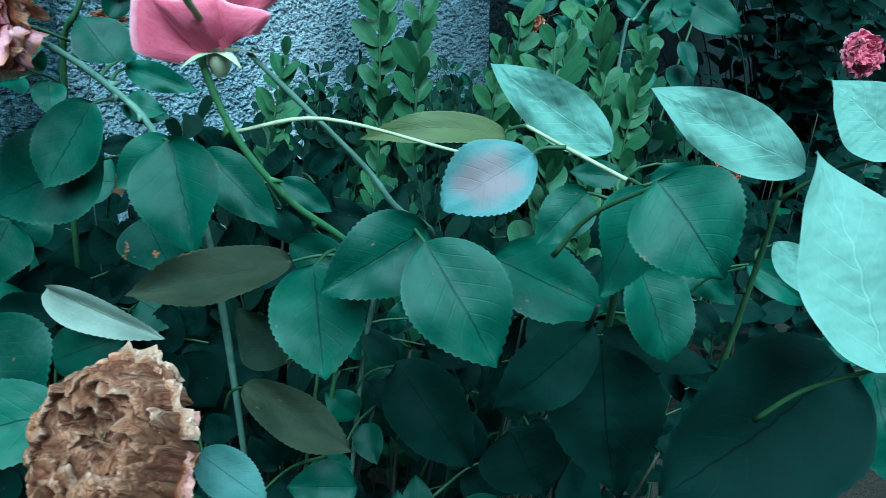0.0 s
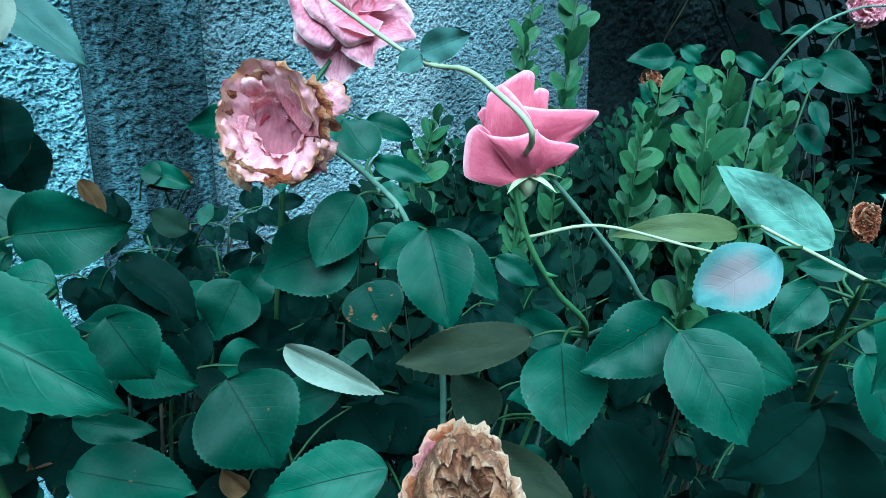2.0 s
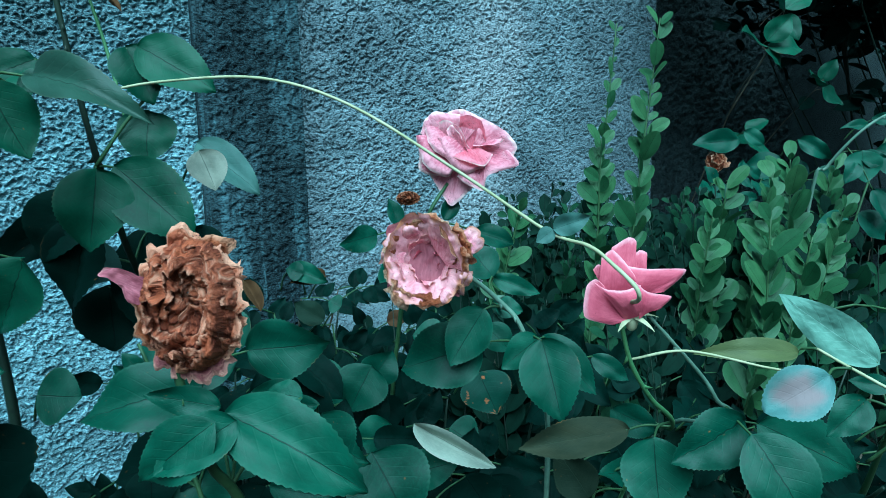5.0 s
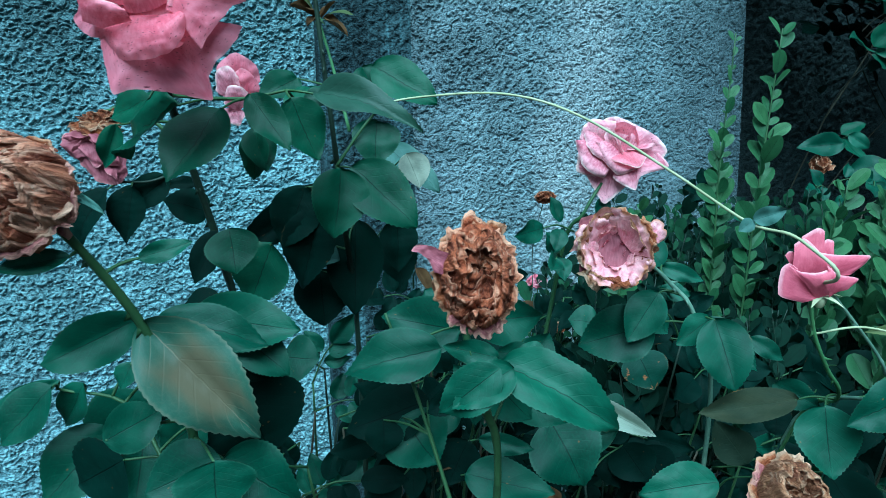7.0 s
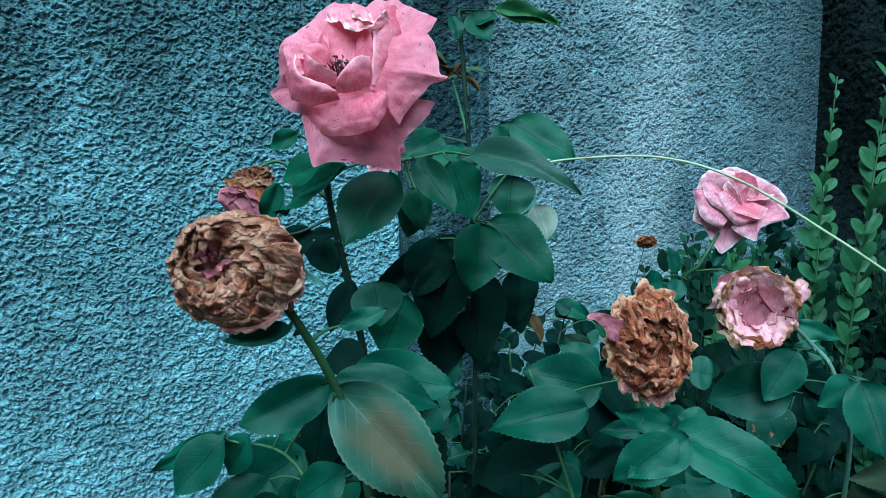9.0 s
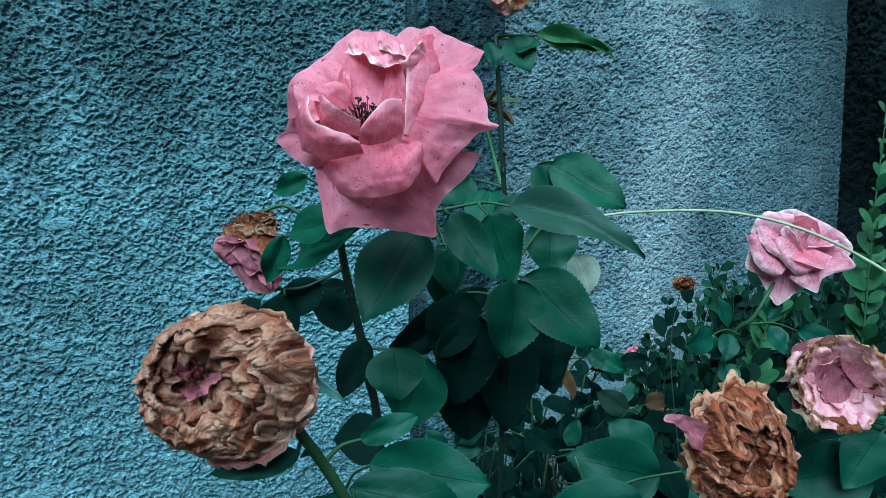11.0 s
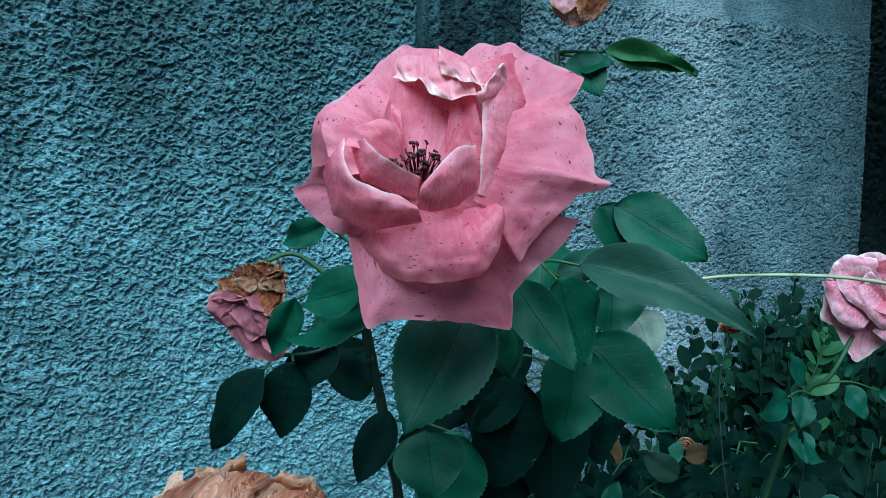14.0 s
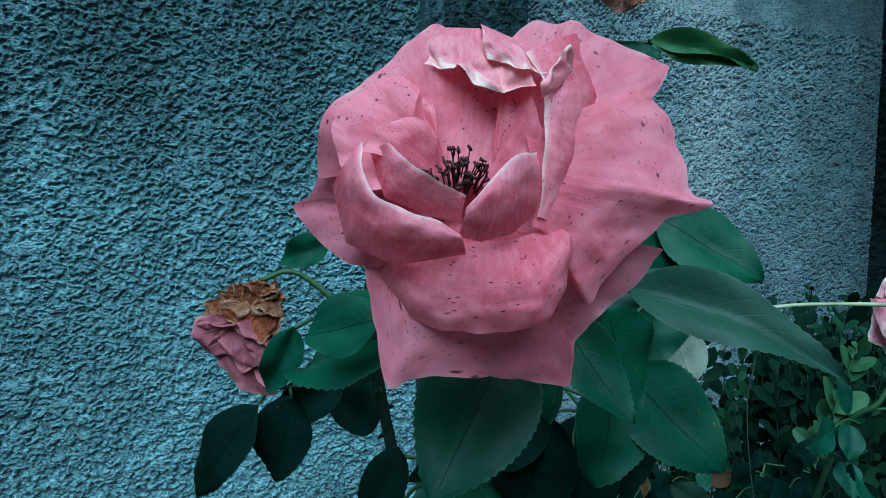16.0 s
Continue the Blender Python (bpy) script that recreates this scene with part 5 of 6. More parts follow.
TOP_BUD = [
    (DRY_PINK, [(-6.4, 15, 0), (18.5, 15.6, 0)], [(-13.7, 5.2, 2), (-10.5, -8.4, 3), (-0.5, -15.3, 4), (10.6, -11.1, 3), (21.4, 1.2, 2)], 7, 1),
    (PINK_WILT, [(-10, 14.5, 2), (1.3, 14.6, 3)], [(-13.7, 6.3, 4), (-12.4, -4.8, 6), (-7, -10.3, 8), (1, -4.9, 8)], 4, 0),
    (DRY, [(4.4, 14.4, 4), (21.5, 13.7, 2)], [(-2.5, -3.6, 9), (3, -13.3, 8), (13.2, -9, 6), (23, 4.2, 3)], 4, 1),
    (DRY_PINK, [(-7, 14.7, -6), (23.4, 15.4, -6)], [(-13.4, 27.1, -6), (2.2, 34.9, -5), (22.8, 27.9, -6)], 2, 0),
]
open_bloom(bush, flower_frame((-0.040, 0.625, 1.322), (-0.30, -0.94, -0.10)), (TOP_BUD,), 0.006, 0.005, 61, 0.8, "withered brownish pink rosebud", 1.2)
rng = random.Random(62)
_, bare = stem(bush, [(0.004, 0.70, 1.165), (-0.004, 0.715, 1.22), (-0.012, 0.722, 1.258)], 0.0022, 0.0016, CANE_LIGHT, name="side_shoot", seed=62)
sepals = calyx(bush, flower_frame((-0.012, 0.722, 1.262), (-0.2, -0.6, 0.8)), 0.0, 0.0032, "bare rose hip with dry curled sepals")
for dx, dz, w, kind in ((-0.030, 0.006, 0.008, "q"), (0.026, 0.002, 0.009, "o"), (0.020, -0.016, 0.008, "q"), (-0.042, 0.022, 0.010, "o"), (-0.016, -0.010, 0.006, "q"), (0.010, 0.012, 0.006, "q")):
    add_leaf(sepals, (-0.012 + 0.1 * dx, 0.718, 1.262), (-0.012 + dx, 0.706, 1.262 + dz), w, kind, (-0.2, -0.5, 0.9), rng)
BACK_ROSE = [
    (PINK, [(0, -20, -6)], [(-17, -2, 0), (-13, 14, 2), (2, 22, 2), (15, 13, 0), (17, 0, -2)], 4, 1),
    (PINK_PALE, [(0, -20, -2)], [(-18, -6, 2), (-15, 8, 6), (-4, 13, 8), (4, 4, 8)], 5, 1),
    (PINK, [(2, -20, -2)], [(0, 8, 7), (8, 11, 8), (16, 2, 5), (18, -10, 2)], 5, 1),
    (PINK_PALE, [(-2, -22, 2)], [(-12, -15, 6), (-6, -2, 10), (6, -3, 10), (13, -14, 6)], 5, 1),
    (PINK_PALE, [(-2, -18, 0)], [(-14, -20, 3), (-10, -30, 4), (-2, -33, 3), (4, -24, 2)], 2, 0),
]
open_bloom(bush, flower_frame((-0.090, 0.681, 1.203), (-0.4, -0.85, -0.2)), (BACK_ROSE,), 0.008, 0.005, 69, 1.2, "smaller faded pink rose behind the large one", 0.8)

# ---- bush with the round withered rose
bush = thing("rose_bush", (-0.14, 0.58, 0.0), "rose bush with a round withered brown rose and broad leaves", "rose bush", "rose bushes along the wall")
_, l1 = stem(bush, [(-0.13, 0.60, -0.05), (-0.14, 0.57, 0.6), (-0.147, 0.53, 0.93), (-0.150, 0.522, 0.989), (-0.156, 0.515, 1.02), (-0.174, 0.50, 1.069), (-0.197, 0.482, 1.111), (-0.208, 0.478, 1.122)], 0.0050, 0.0028, CANE, 12, seed=13)
_, l2 = stem(bush, [(-0.15, 0.54, 0.90), (-0.18, 0.60, 0.98), (-0.225, 0.615, 1.0)], 0.0024, 0.0012, CANE, name="side_shoot", seed=14)
_, l3 = stem(bush, [(-0.13, 0.57, 0.55), (-0.16, 0.52, 0.85), (-0.178, 0.49, 0.955)], 0.0040, 0.0022, CANE, 5, seed=15)
for k, rows in enumerate((LEAVES_B1, LEAVES_B2, LEAVES_B3,)):
    leaves_of(bush, rows, WALLWARD, [l1, l2, l3], 40 + k)
folded_rose(bush, flower_frame((-0.2210, 0.4708, 1.134), (-0.32, -0.90, 0.22)), 28.5, 27, 20, 71, "round withered rose, tan brown folded petals with pinkish heart", lining=DUSTY)
fill(bush, (-0.17, 0.66, 0.74), (0.0, 0.86, 0.88), 12, "dddg", 43, WALLWARD)

# ---- bush with the ragged brown rose
bush = thing("rose_bush", (0.05, 0.60, 0.0), "rose bush with a ragged dried brown rose", "rose bush", "rose bushes along the wall")
_, l1 = stem(bush, [(0.05, 0.62, -0.05), (0.045, 0.55, 0.7), (0.03, 0.49, 0.936), (0.008, 0.47, 0.999), (-0.002, 0.470, 1.045), (0.003, 0.469, 1.060)], 0.0048, 0.0026, CANE, 10, seed=23)
_, l2 = stem(bush, [(0.04, 0.52, 0.8), (0.01, 0.57, 0.96), (-0.01, 0.585, 1.03)], 0.0026, 0.0014, CANE, name="side_shoot", seed=24)
_, l3 = stem(bush, [(0.05, 0.56, 0.6), (0.085, 0.60, 0.80), (0.09, 0.59, 0.92)], 0.0030, 0.0014, CANE_DARK, name="side_shoot", seed=25)
for k, rows in enumerate((LEAVES_C1, LEAVES_C2, LEAVES_C3,)):
    leaves_of(bush, rows, WALLWARD, [l1, l2, l3], 60 + k)
folded_rose(bush, flower_frame((0.004, 0.466, 1.076), (-0.42, -0.88, 0.15)), 22, 31, 13, 83, "ragged dried rose with curled brown petals", 4.5, 0.35, (0.1, 0.2), DRY_RUST)
TONGUE = [
    (DUSTY, [(-12, 11.8, 2), (-18.3, 0.9, 2)], [(-21.8, 16, 5), (-32.2, 19.7, 4), (-37.3, 16.5, 3), (-29.2, 11.9, 4), (-25.2, 3.5, 3)], 2, 0),
]
open_bloom(bush, flower_frame((0.004, 0.465, 1.076), (-0.42, -0.88, 0.15)), (TONGUE,), 0.010, 0.003, 41, 0.8, "last pink petal of the ragged rose", 1.5)
fill(bush, (-0.02, 0.66, 0.70), (0.22, 0.95, 0.93), 38, "dgdd", 63, WALLWARD)

# ---- bush with the bowl-shaped wilting rose and the half-open rose
bush = thing("rose_bush", (0.28, 0.55, 0.0), "rose bush with a wilting bowl-shaped rose and a half-open pink rose", "rose bush", "rose bushes along the wall")
_, l1 = stem(bush, [(0.30, 0.60, -0.05), (0.29, 0.58, 0.6), (0.262, 0.53, 0.93), (0.240, 0.53, 1.008), (0.223, 0.54, 1.035), (0.199, 0.542, 1.055), (0.182, 0.545, 1.062)], 0.0032, 0.0021, CANE_GREY, 8, seed=33)
_, l2 = stem(bush, [(0.33, 0.62, -0.05), (0.34, 0.60, 0.6), (0.325, 0.50, 0.90), (0.300, 0.445, 0.955), (0.256, 0.425, 0.992), (0.234, 0.42, 1.019), (0.223, 0.417, 1.044), (0.224, 0.418, 1.052)], 0.0026, 0.0017, CANE_LIGHT, 4, seed=34)
_, l3 = stem(bush, [(0.36, 0.62, 0.4), (0.365, 0.54, 0.86), (0.335, 0.43, 0.955), (0.297, 0.41, 0.987), (0.281, 0.41, 1.007), (0.237, 0.412, 1.050)], 0.0028, 0.0015, CANE_GREY, 6, seed=35)
_, l4 = stem(bush, [(0.28, 0.57, 0.4), (0.20, 0.60, 0.74), (0.185, 0.60, 0.84)], 0.0034, 0.0016, CANE_DARK, 4, seed=36)
_, l5 = stem(bush, [(0.232, 0.42, 1.022), (0.262, 0.405, 1.026), (0.31, 0.39, 1.012), (0.335, 0.385, 1.005)], 0.0011, 0.0010, CANE_PALE, name="side_shoot", seed=37)
for k, rows in enumerate((LEAVES_D1, LEAVES_D2, LEAVES_D3, LEAVES_D4,)):
    leaves_of(bush, rows, SIDEWARD, [l1, l2, l3, l4], 80 + k)
BOWL_IN = [
    (PINK_WILT, [(-2.6, -3.6, -30)], [(3.7, 24, 3), (-15.3, 27.1, 4), (-27.8, 10.8, 4), (-30.8, -7.6, 3), (-23.8, -24.7, 1)], -5, 1.5),
    (PINK_WILT, [(-1, -4.9, -30)], [(-31.4, -4.5, 3), (-22.3, -26.9, 1), (-3.9, -33.7, 0), (15.6, -25.8, 0), (22.2, -11.2, 1)], 0, 1.5),
    (PINK_WILT, [(2, 5, -15), (11.1, -7.7, -13)], [(-8.6, 29.7, 3), (9.4, 22.4, 5), (19.7, 7, 6), (23, -11.5, 4)], -2, 0),
]
BOWL_RIM = [
    (PINK_WILT, [(13.6, 5.3, -5), (19.7, -5.9, -5)], [(16.2, 16.6, -2), (26.6, 20.6, -4), (36.3, 11.8, -5), (31.7, 3.4, -4), (22, -4.5, -4)], 2, 0.5),
    (DRY_PALE, [(9.7, 18.5, 0), (18.6, -3.4, 0)], [(4, 24, 4), (8, 14.7, 5), (14, 4.4, 5), (19, -6, 3)], 3, 0),
]
BOWL_FOLDS = [
    (DUSTY, [(-30.6, -22.3, -14), (18.8, -27.9, -14)], [(-29.7, 21.4, -13), (-1.3, 26.9, -13), (20.6, 11, -12)], -7, 0),
]
bowl_at = flower_frame((0.167, 0.536, 1.073), (-0.50, -0.84, 0.20))
bowl = open_bloom(bush, bowl_at, (BOWL_IN, BOWL_RIM, BOWL_FOLDS), 0.030, 0.008, 11, 1.0, "wilting pink rose, bowl-shaped with crisp brown rims", 2.8)
rng = random.Random(17)
for k in range(24):
    a0, q = 6.28 * (k + rng.uniform(-0.4, 0.4)) / 12, rng.uniform(0.78, 0.94)
    me = ruffled_petal((0, 0), 29, 31, rng.uniform(-9, 4) if k > 9 else rng.uniform(0, 5), q + (0.08 if k > 9 else 0), a0, rng.uniform(0.25, 0.55), 12, rng.uniform(0.0, 0.16), 0.06, 900 + k * 3, rng.choice((DRY, DRY_PALE, DRY, PINK_WILT)), 18, 8)
    child("petal", me, bowl, bowl_at @ Matrix.Translation((-0.004, -0.004, 0)))
for k in range(9):
    a0, q = 6.28 * k / 5.3, 0.34 + 0.05 * k
    me = ruffled_petal((0.1, -0.1), 27, 28, -16 + k * 1.6, q, a0, 0.55, 9, -0.04, 0.05, 950 + k * 3, ROSE_DEEP if k < 3 else PINK_WILT, 18, 8)
    child("petal", me, bowl, bowl_at @ Matrix.Translation((-0.004, -0.004, 0)))
HALF_OPEN = [
    (ROSE_DEEP, [(-1.7, -19.6, 4), (-7, -12.5, 6)], [(-10.4, -22.7, 3), (-24.7, -18.2, 3), (-23.9, -1.9, 4), (-18.9, 2.7, 4), (-14.6, -0.4, 5)], 2, 0),
    (ROSE_DEEP, [(-3, -19.6, 4), (7.5, -16.2, 4)], [(-19.5, 1, 8), (-13.7, -2.6, 11), (-4, -3, 12), (4.4, -0, 10)], 6, 1.5),
    (ROSE_DEEP, [(4.5, -18.7, 4), (10.1, -14.9, 3)], [(1.4, 1.7, 11), (8.5, -3.9, 9), (21.5, -6.3, 5), (16.5, -12.9, 3)], 3, 1),
]
HALF_OPEN += [
    (ROSE_DEEP, [(2, -6.1, 3), (12.2, -4.7, 1)], [(-3.5, 10.2, 5), (8.9, 8.5, 5), (29.7, 8.5, 0), (27, 3, -1), (18.7, -4.2, 0)], 3, 1),
]
HALF_HEART = [
    (ROSE_DEEP, [(-18.1, -8.7, 2), (5.9, -8.6, 2)], [(-15.3, 15, 2), (-9.7, 18.9, 3), (-3.6, 12.6, 6), (1.7, 5, 8)], 5, 0.5),
    (ROSE_DEEP, [(-15.5, -0.9, -1), (-5.3, 1.7, -1)], [(-19.6, 7.7, -3), (-17, 10.5, -3), (-12.5, 9.6, -1)], 1, 0),
    (ROSE_DEEP, [(-14, -4.8, -3), (6.4, 0.5, -3)], [(-9.4, 20.1, -3), (-0.2, 25.8, -4), (4, 23.6, -3), (3.4, 13.3, -3)], 2, 0.5),
    (ROSE_DEEP, [(-2.4, -3.4, -4), (10.4, 0.5, -4)], [(2, 15.5, -4), (6.2, 18.7, -5), (10, 17.1, -5), (9.6, 10.4, -5)], 2, 0.5),
]
open_bloom(bush, flower_frame((0.226, 0.415, 1.068), (-0.60, -0.77, 0.16)), (HALF_OPEN, HALF_HEART), 0.002, 0.006, 13, 0.4, "half-open deep pink rose with pointed petals")
calyx(bush, flower_frame((0.2265, 0.413, 1.052), (-0.1, -0.15, 0.98)), 0.0, 0.0065, "pale green hip of the half-open rose", CANE_PALE)
_, arc = stem(bush, [(0.224, 0.414, 1.058), (0.209, 0.392, 1.066), (0.204, 0.390, 1.074), (0.200, 0.402, 1.084), (0.196, 0.415, 1.092), (0.188, 0.44, 1.098), (0.150, 0.467, 1.130), (0.100, 0.500, 1.168), (0.060, 0.530, 1.184), (0.014, 0.565, 1.184), (-0.02, 0.58, 1.178)], 0.0018, 0.0010, CANE_PALE, name="whip_shoot", seed=38)
rng = random.Random(4)
add_leaf(bush, (0.190, 0.437, 1.099), (0.206, 0.425, 1.106), 0.011, "m", SIDEWARD, rng)
add_leaf(bush, (0.190, 0.437, 1.099), (0.181, 0.440, 1.092), 0.009, "m", SIDEWARD, rng)
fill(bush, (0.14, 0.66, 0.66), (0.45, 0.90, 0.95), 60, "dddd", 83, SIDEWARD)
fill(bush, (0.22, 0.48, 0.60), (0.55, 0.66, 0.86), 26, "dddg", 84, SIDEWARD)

# ---- bush with the open rose near the wall
bush = thing("rose_bush", (0.24, 0.78, 0.0), "slender rose bush with an open faded pink rose", "rose bush", "rose bushes along the wall")
_, l1 = stem(bush, [(0.24, 0.80, -0.05), (0.235, 0.78, 0.7), (0.238, 0.72, 1.02), (0.248, 0.69, 1.08), (0.270, 0.69, 1.11)], 0.0042, 0.0022, CANE, 6, seed=43)
FADED = [
    (PINK_PALE, [(-10.5, -1.4, -9)], [(-41.9, -14.2, -5), (-32, -30.8, -7), (-20, -47.3, -10), (-1.9, -31.5, -7), (11.3, -22.1, -6)], 3, 0),
    (PINK_PALE, [(-10.4, 3.1, -9)], [(-32.2, 33.4, -4), (-45.5, 20.1, -3), (-48.8, 2.6, -3), (-49.9, -13.3, -4), (-31.4, -18.9, -3)], 5, 1),
    (PINK_PALE, [(-10.3, 7.5, -9)], [(-35.9, 30, -5), (-20.8, 40.1, -5), (-7.2, 41.8, -5), (10.8, 32.8, -6)], 3, 1),
    (PINK_PALE, [(-1.2, 3, -9)], [(8.5, 34.4, -5), (31.2, 21.1, -5), (41.7, 6.1, -6), (35.5, -6.5, -6)], 3, 1),
]
FADED_FRONT = [
    (PINK_PALE, [(-8.4, -7.6, -4), (23.9, 1.1, -5)], [(-14.5, -19.8, 4), (-6.0, -26.7, 6), (8.9, -33.6, 5), (13.9, -18.6, 5), (43.1, -10.0, -2), (32.3, 4.5, -4)], 6, 1),
    (PINK_PALE, [(-35.1, 13.1, -6), (-12.7, 18.8, -6)], [(-47.5, 20.5, 1), (-43.5, 33.2, 2), (-33.6, 39.5, 2), (-10.8, 37.0, 0)], 4, 3),
    (PINK_PALE, [(-35.5, 18.9, -5), (-15.3, -4.6, -4)], [(-52.5, 18.7, 4), (-49.6, 7.0, 8), (-46.2, -5.8, 9), (-37.0, -15.1, 9), (-23.3, -20.3, 8), (-15.9, -10.5, 4)], 7, 4),
    (PINK_PALE, [(-26.5, 24.6, -3), (-7.5, -0.0, -2)], [(-43.8, 27.9, 4), (-41.1, 13.8, 9), (-34.6, 3.4, 11), (-24.2, -3.0, 10), (-15.4, -7.6, 6)], 5, 3),
]
FADED_HEART = [
    (PINK_PALE, [(-15.3, 18.7, -2), (7.9, -2.4, -3)], [(-33.7, 14.9, 8), (-28.2, 2.2, 12), (-18.1, -10.5, 13), (-8.9, -17.9, 12), (10.6, -11.7, 8)], 5, 5),
    (PINK, [(-6.2, 5.9, -8), (12.3, 7.0, -8)], [(-14.9, 33.7, -1), (-3.6, 36.4, 0), (8.7, 30.5, 0), (12.3, 15.0, -1)], -5, 0),
    (PINK_PALE, [(-1.5, 3.5, -4), (13.8, 12.8, -6)], [(-0.2, 8.5, 5), (10.5, 7.9, 6), (24.2, 9.6, 4), (29.6, 14.8, 0)], 4, 3),
]
FADED_CORE = [
    (PINK_PALE, [(-25.1, 1.3, -6), (-2.6, 0.0, -6)], [(-32.4, 29.0, 3), (-24.1, 31.7, 5), (-12.0, 25.2, 6), (-6.0, 11.4, 6), (-0.3, 1.1, 2)], -3, 2),
    (PINK_PALE, [(-17.0, 0.0, -2), (-1.9, -0.0, -2)], [(-24.0, 21.9, 6), (-19.1, 27.5, 8), (-11.4, 18.2, 9), (-5.3, 3.9, 6)], -1, 2),
    (PINK_CREAM, [(-10.6, 3.4, 3), (4.0, 6.8, 2)], [(-18.7, -1.9, 12), (-5.9, -6.5, 14), (10.0, -11.1, 14), (17.8, -0.2, 10)], 3, 1),
]
open_bloom(bush, flower_frame((0.287, 0.672, 1.136), (-0.50, -0.86, 0.05)), (FADED, FADED_FRONT, FADED_HEART, FADED_CORE), 0.012, 0.008, 17, 1.5, "open faded pink rose with pale scorched rims", 0.7)
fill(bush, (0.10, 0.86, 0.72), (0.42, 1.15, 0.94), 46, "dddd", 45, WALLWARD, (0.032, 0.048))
rng = random.Random(46)
for b, w in (((0.243, 0.70, 1.06), (-1, -0.3, 0.3)), ((0.245, 0.70, 1.07), (0.9, -0.3, 0.0)), ((0.24, 0.72, 1.03), (-0.5, -0.6, 0.2))):
    spray(bush, b, w, 0.035, "g", rng, WALLWARD, 3)
crumpled_bloom(bush, flower_frame((0.309, 0.85, 1.084), (-0.3, -0.9, 0.2)), 14, 8, 8, 12, [DRY], 63, 0.003, "tiny dry brown bud")
stem(bush, [(0.25, 0.76, 0.8), (0.275, 0.83, 1.0), (0.309, 0.855, 1.08)], 0.0010, 0.0007, CANE_DARK, name="side_shoot", seed=47)

# ---- bush with the large leaves close by
bush = thing("rose_bush", (0.45, 0.36, 0.0), "rose bush with broad dark leaves and pale new leaves", "rose bush", "rose bushes along the wall")
_, l1 = stem(bush, [(0.50, 0.52, -0.05), (0.50, 0.48, 0.6), (0.42, 0.38, 0.91), (0.36, 0.335, 1.0)], 0.0050, 0.0020, CANE, 8, seed=53)
_, l2 = stem(bush, [(0.50, 0.48, 0.5), (0.41, 0.40, 0.85), (0.345, 0.335, 0.95)], 0.0040, 0.0016, CANE_DARK, 5, seed=54)
_, l3 = stem(bush, [(0.46, 0.37, 0.7), (0.44, 0.32, 0.92), (0.42, 0.30, 0.99)], 0.0030, 0.0014, CANE, 3, seed=55)
_, l4 = stem(bush, [(0.36, 0.335, 1.0), (0.35, 0.36, 1.012), (0.345, 0.378, 1.02)], 0.0014, 0.0012, CANE_PALE, name="side_shoot", seed=56)
for k, rows in enumerate((LEAVES_E1, LEAVES_E2,)):
    leaves_of(bush, rows, (-0.66, -0.68, 0.32), [l1, l2, l3, l4], 100 + k)
_, l5 = stem(bush, [(0.44, 0.37, 0.3), (0.28, 0.40, 0.75), (0.20, 0.39, 0.89), (0.178, 0.386, 0.915)], 0.0042, 0.0026, CANE, 6, seed=57)
folded_rose(bush, flower_frame((0.171, 0.384, 0.932), (-0.45, -0.66, 0.60)), 20, 29, 30, 91, "dried tan rose with crumpled papery petals", 4.0, 0.55, (0.0, 0.1), DRY_PALE)
fill(bush, (0.28, 0.36, 0.60), (0.60, 0.52, 0.84), 16, "dddh", 58, SIDEWARD, (0.04, 0.055))
fill(bush, (0.45, 0.46, 0.50), (0.95, 0.72, 0.86), 44, "ddhd", 59, SIDEWARD, (0.04, 0.06))

# ---- bush further along
bush = thing("rose_bush", (0.98, 0.80, 0.0), "rose bush with thin arching shoots and small leaves", "rose bush", "rose bushes along the wall")
_, l1 = stem(bush, [(1.0, 0.80, -0.05), (0.96, 0.80, 0.6), (0.93, 0.74, 1.05), (0.933, 0.72, 1.102), (0.956, 0.68, 1.16), (1.03, 0.66, 1.19), (1.12, 0.66, 1.20)], 0.0042, 0.0020, CANE_GREY, 8, seed=63)
_, l2 = stem(bush, [(0.98, 0.82, 0.5), (0.99, 0.95, 1.0), (0.995, 0.965, 1.09)], 0.0036, 0.0020, CANE, seed=64)
_, l3 = stem(bush, [(1.0, 0.80, 0.6), (1.18, 0.78, 1.1), (1.27, 0.76, 1.20)], 0.0036, 0.0020, CANE, seed=65)
_, l4 = stem(bush, [(0.98, 0.80, 0.6), (0.84, 0.66, 0.9), (0.982, 0.589, 0.898)], 0.0030, 0.0018, CANE, seed=66)
for k, rows in enumerate((LEAVES_R1,)):
    leaves_of(bush, rows, SIDEWARD, [l1, l2, l3], 120 + k)
crumpled_bloom(bush, flower_frame((1.0, 0.962, 1.106), (-0.5, -0.8, 0.2)), 18, 20, 16, 18, [DRY, DRY_PALE], 64, 0.008, "dry rose hip with withered brown sepals")
crumpled_bloom(bush, flower_frame((1.286, 0.755, 1.222), (-0.5, -0.8, 0.2)), 34, 36, 22, 24, [PINK_PALE, PINK_WILT], 65, 0.008, "faded pink rose with browned petals")
crumpled_bloom(bush, flower_frame((0.962, 0.582, 0.917), (-0.5, -0.8, 0.2)), 20, 26, 16, 22, [DRY, DRY, DRY_PALE], 66, 0.007, "dried spiky brown flower head")
fill(bush, (0.85, 0.85, 0.70), (1.30, 1.20, 1.05), 22, "gdgh", 67, SIDEWARD, (0.035, 0.05))
rng = random.Random(68)
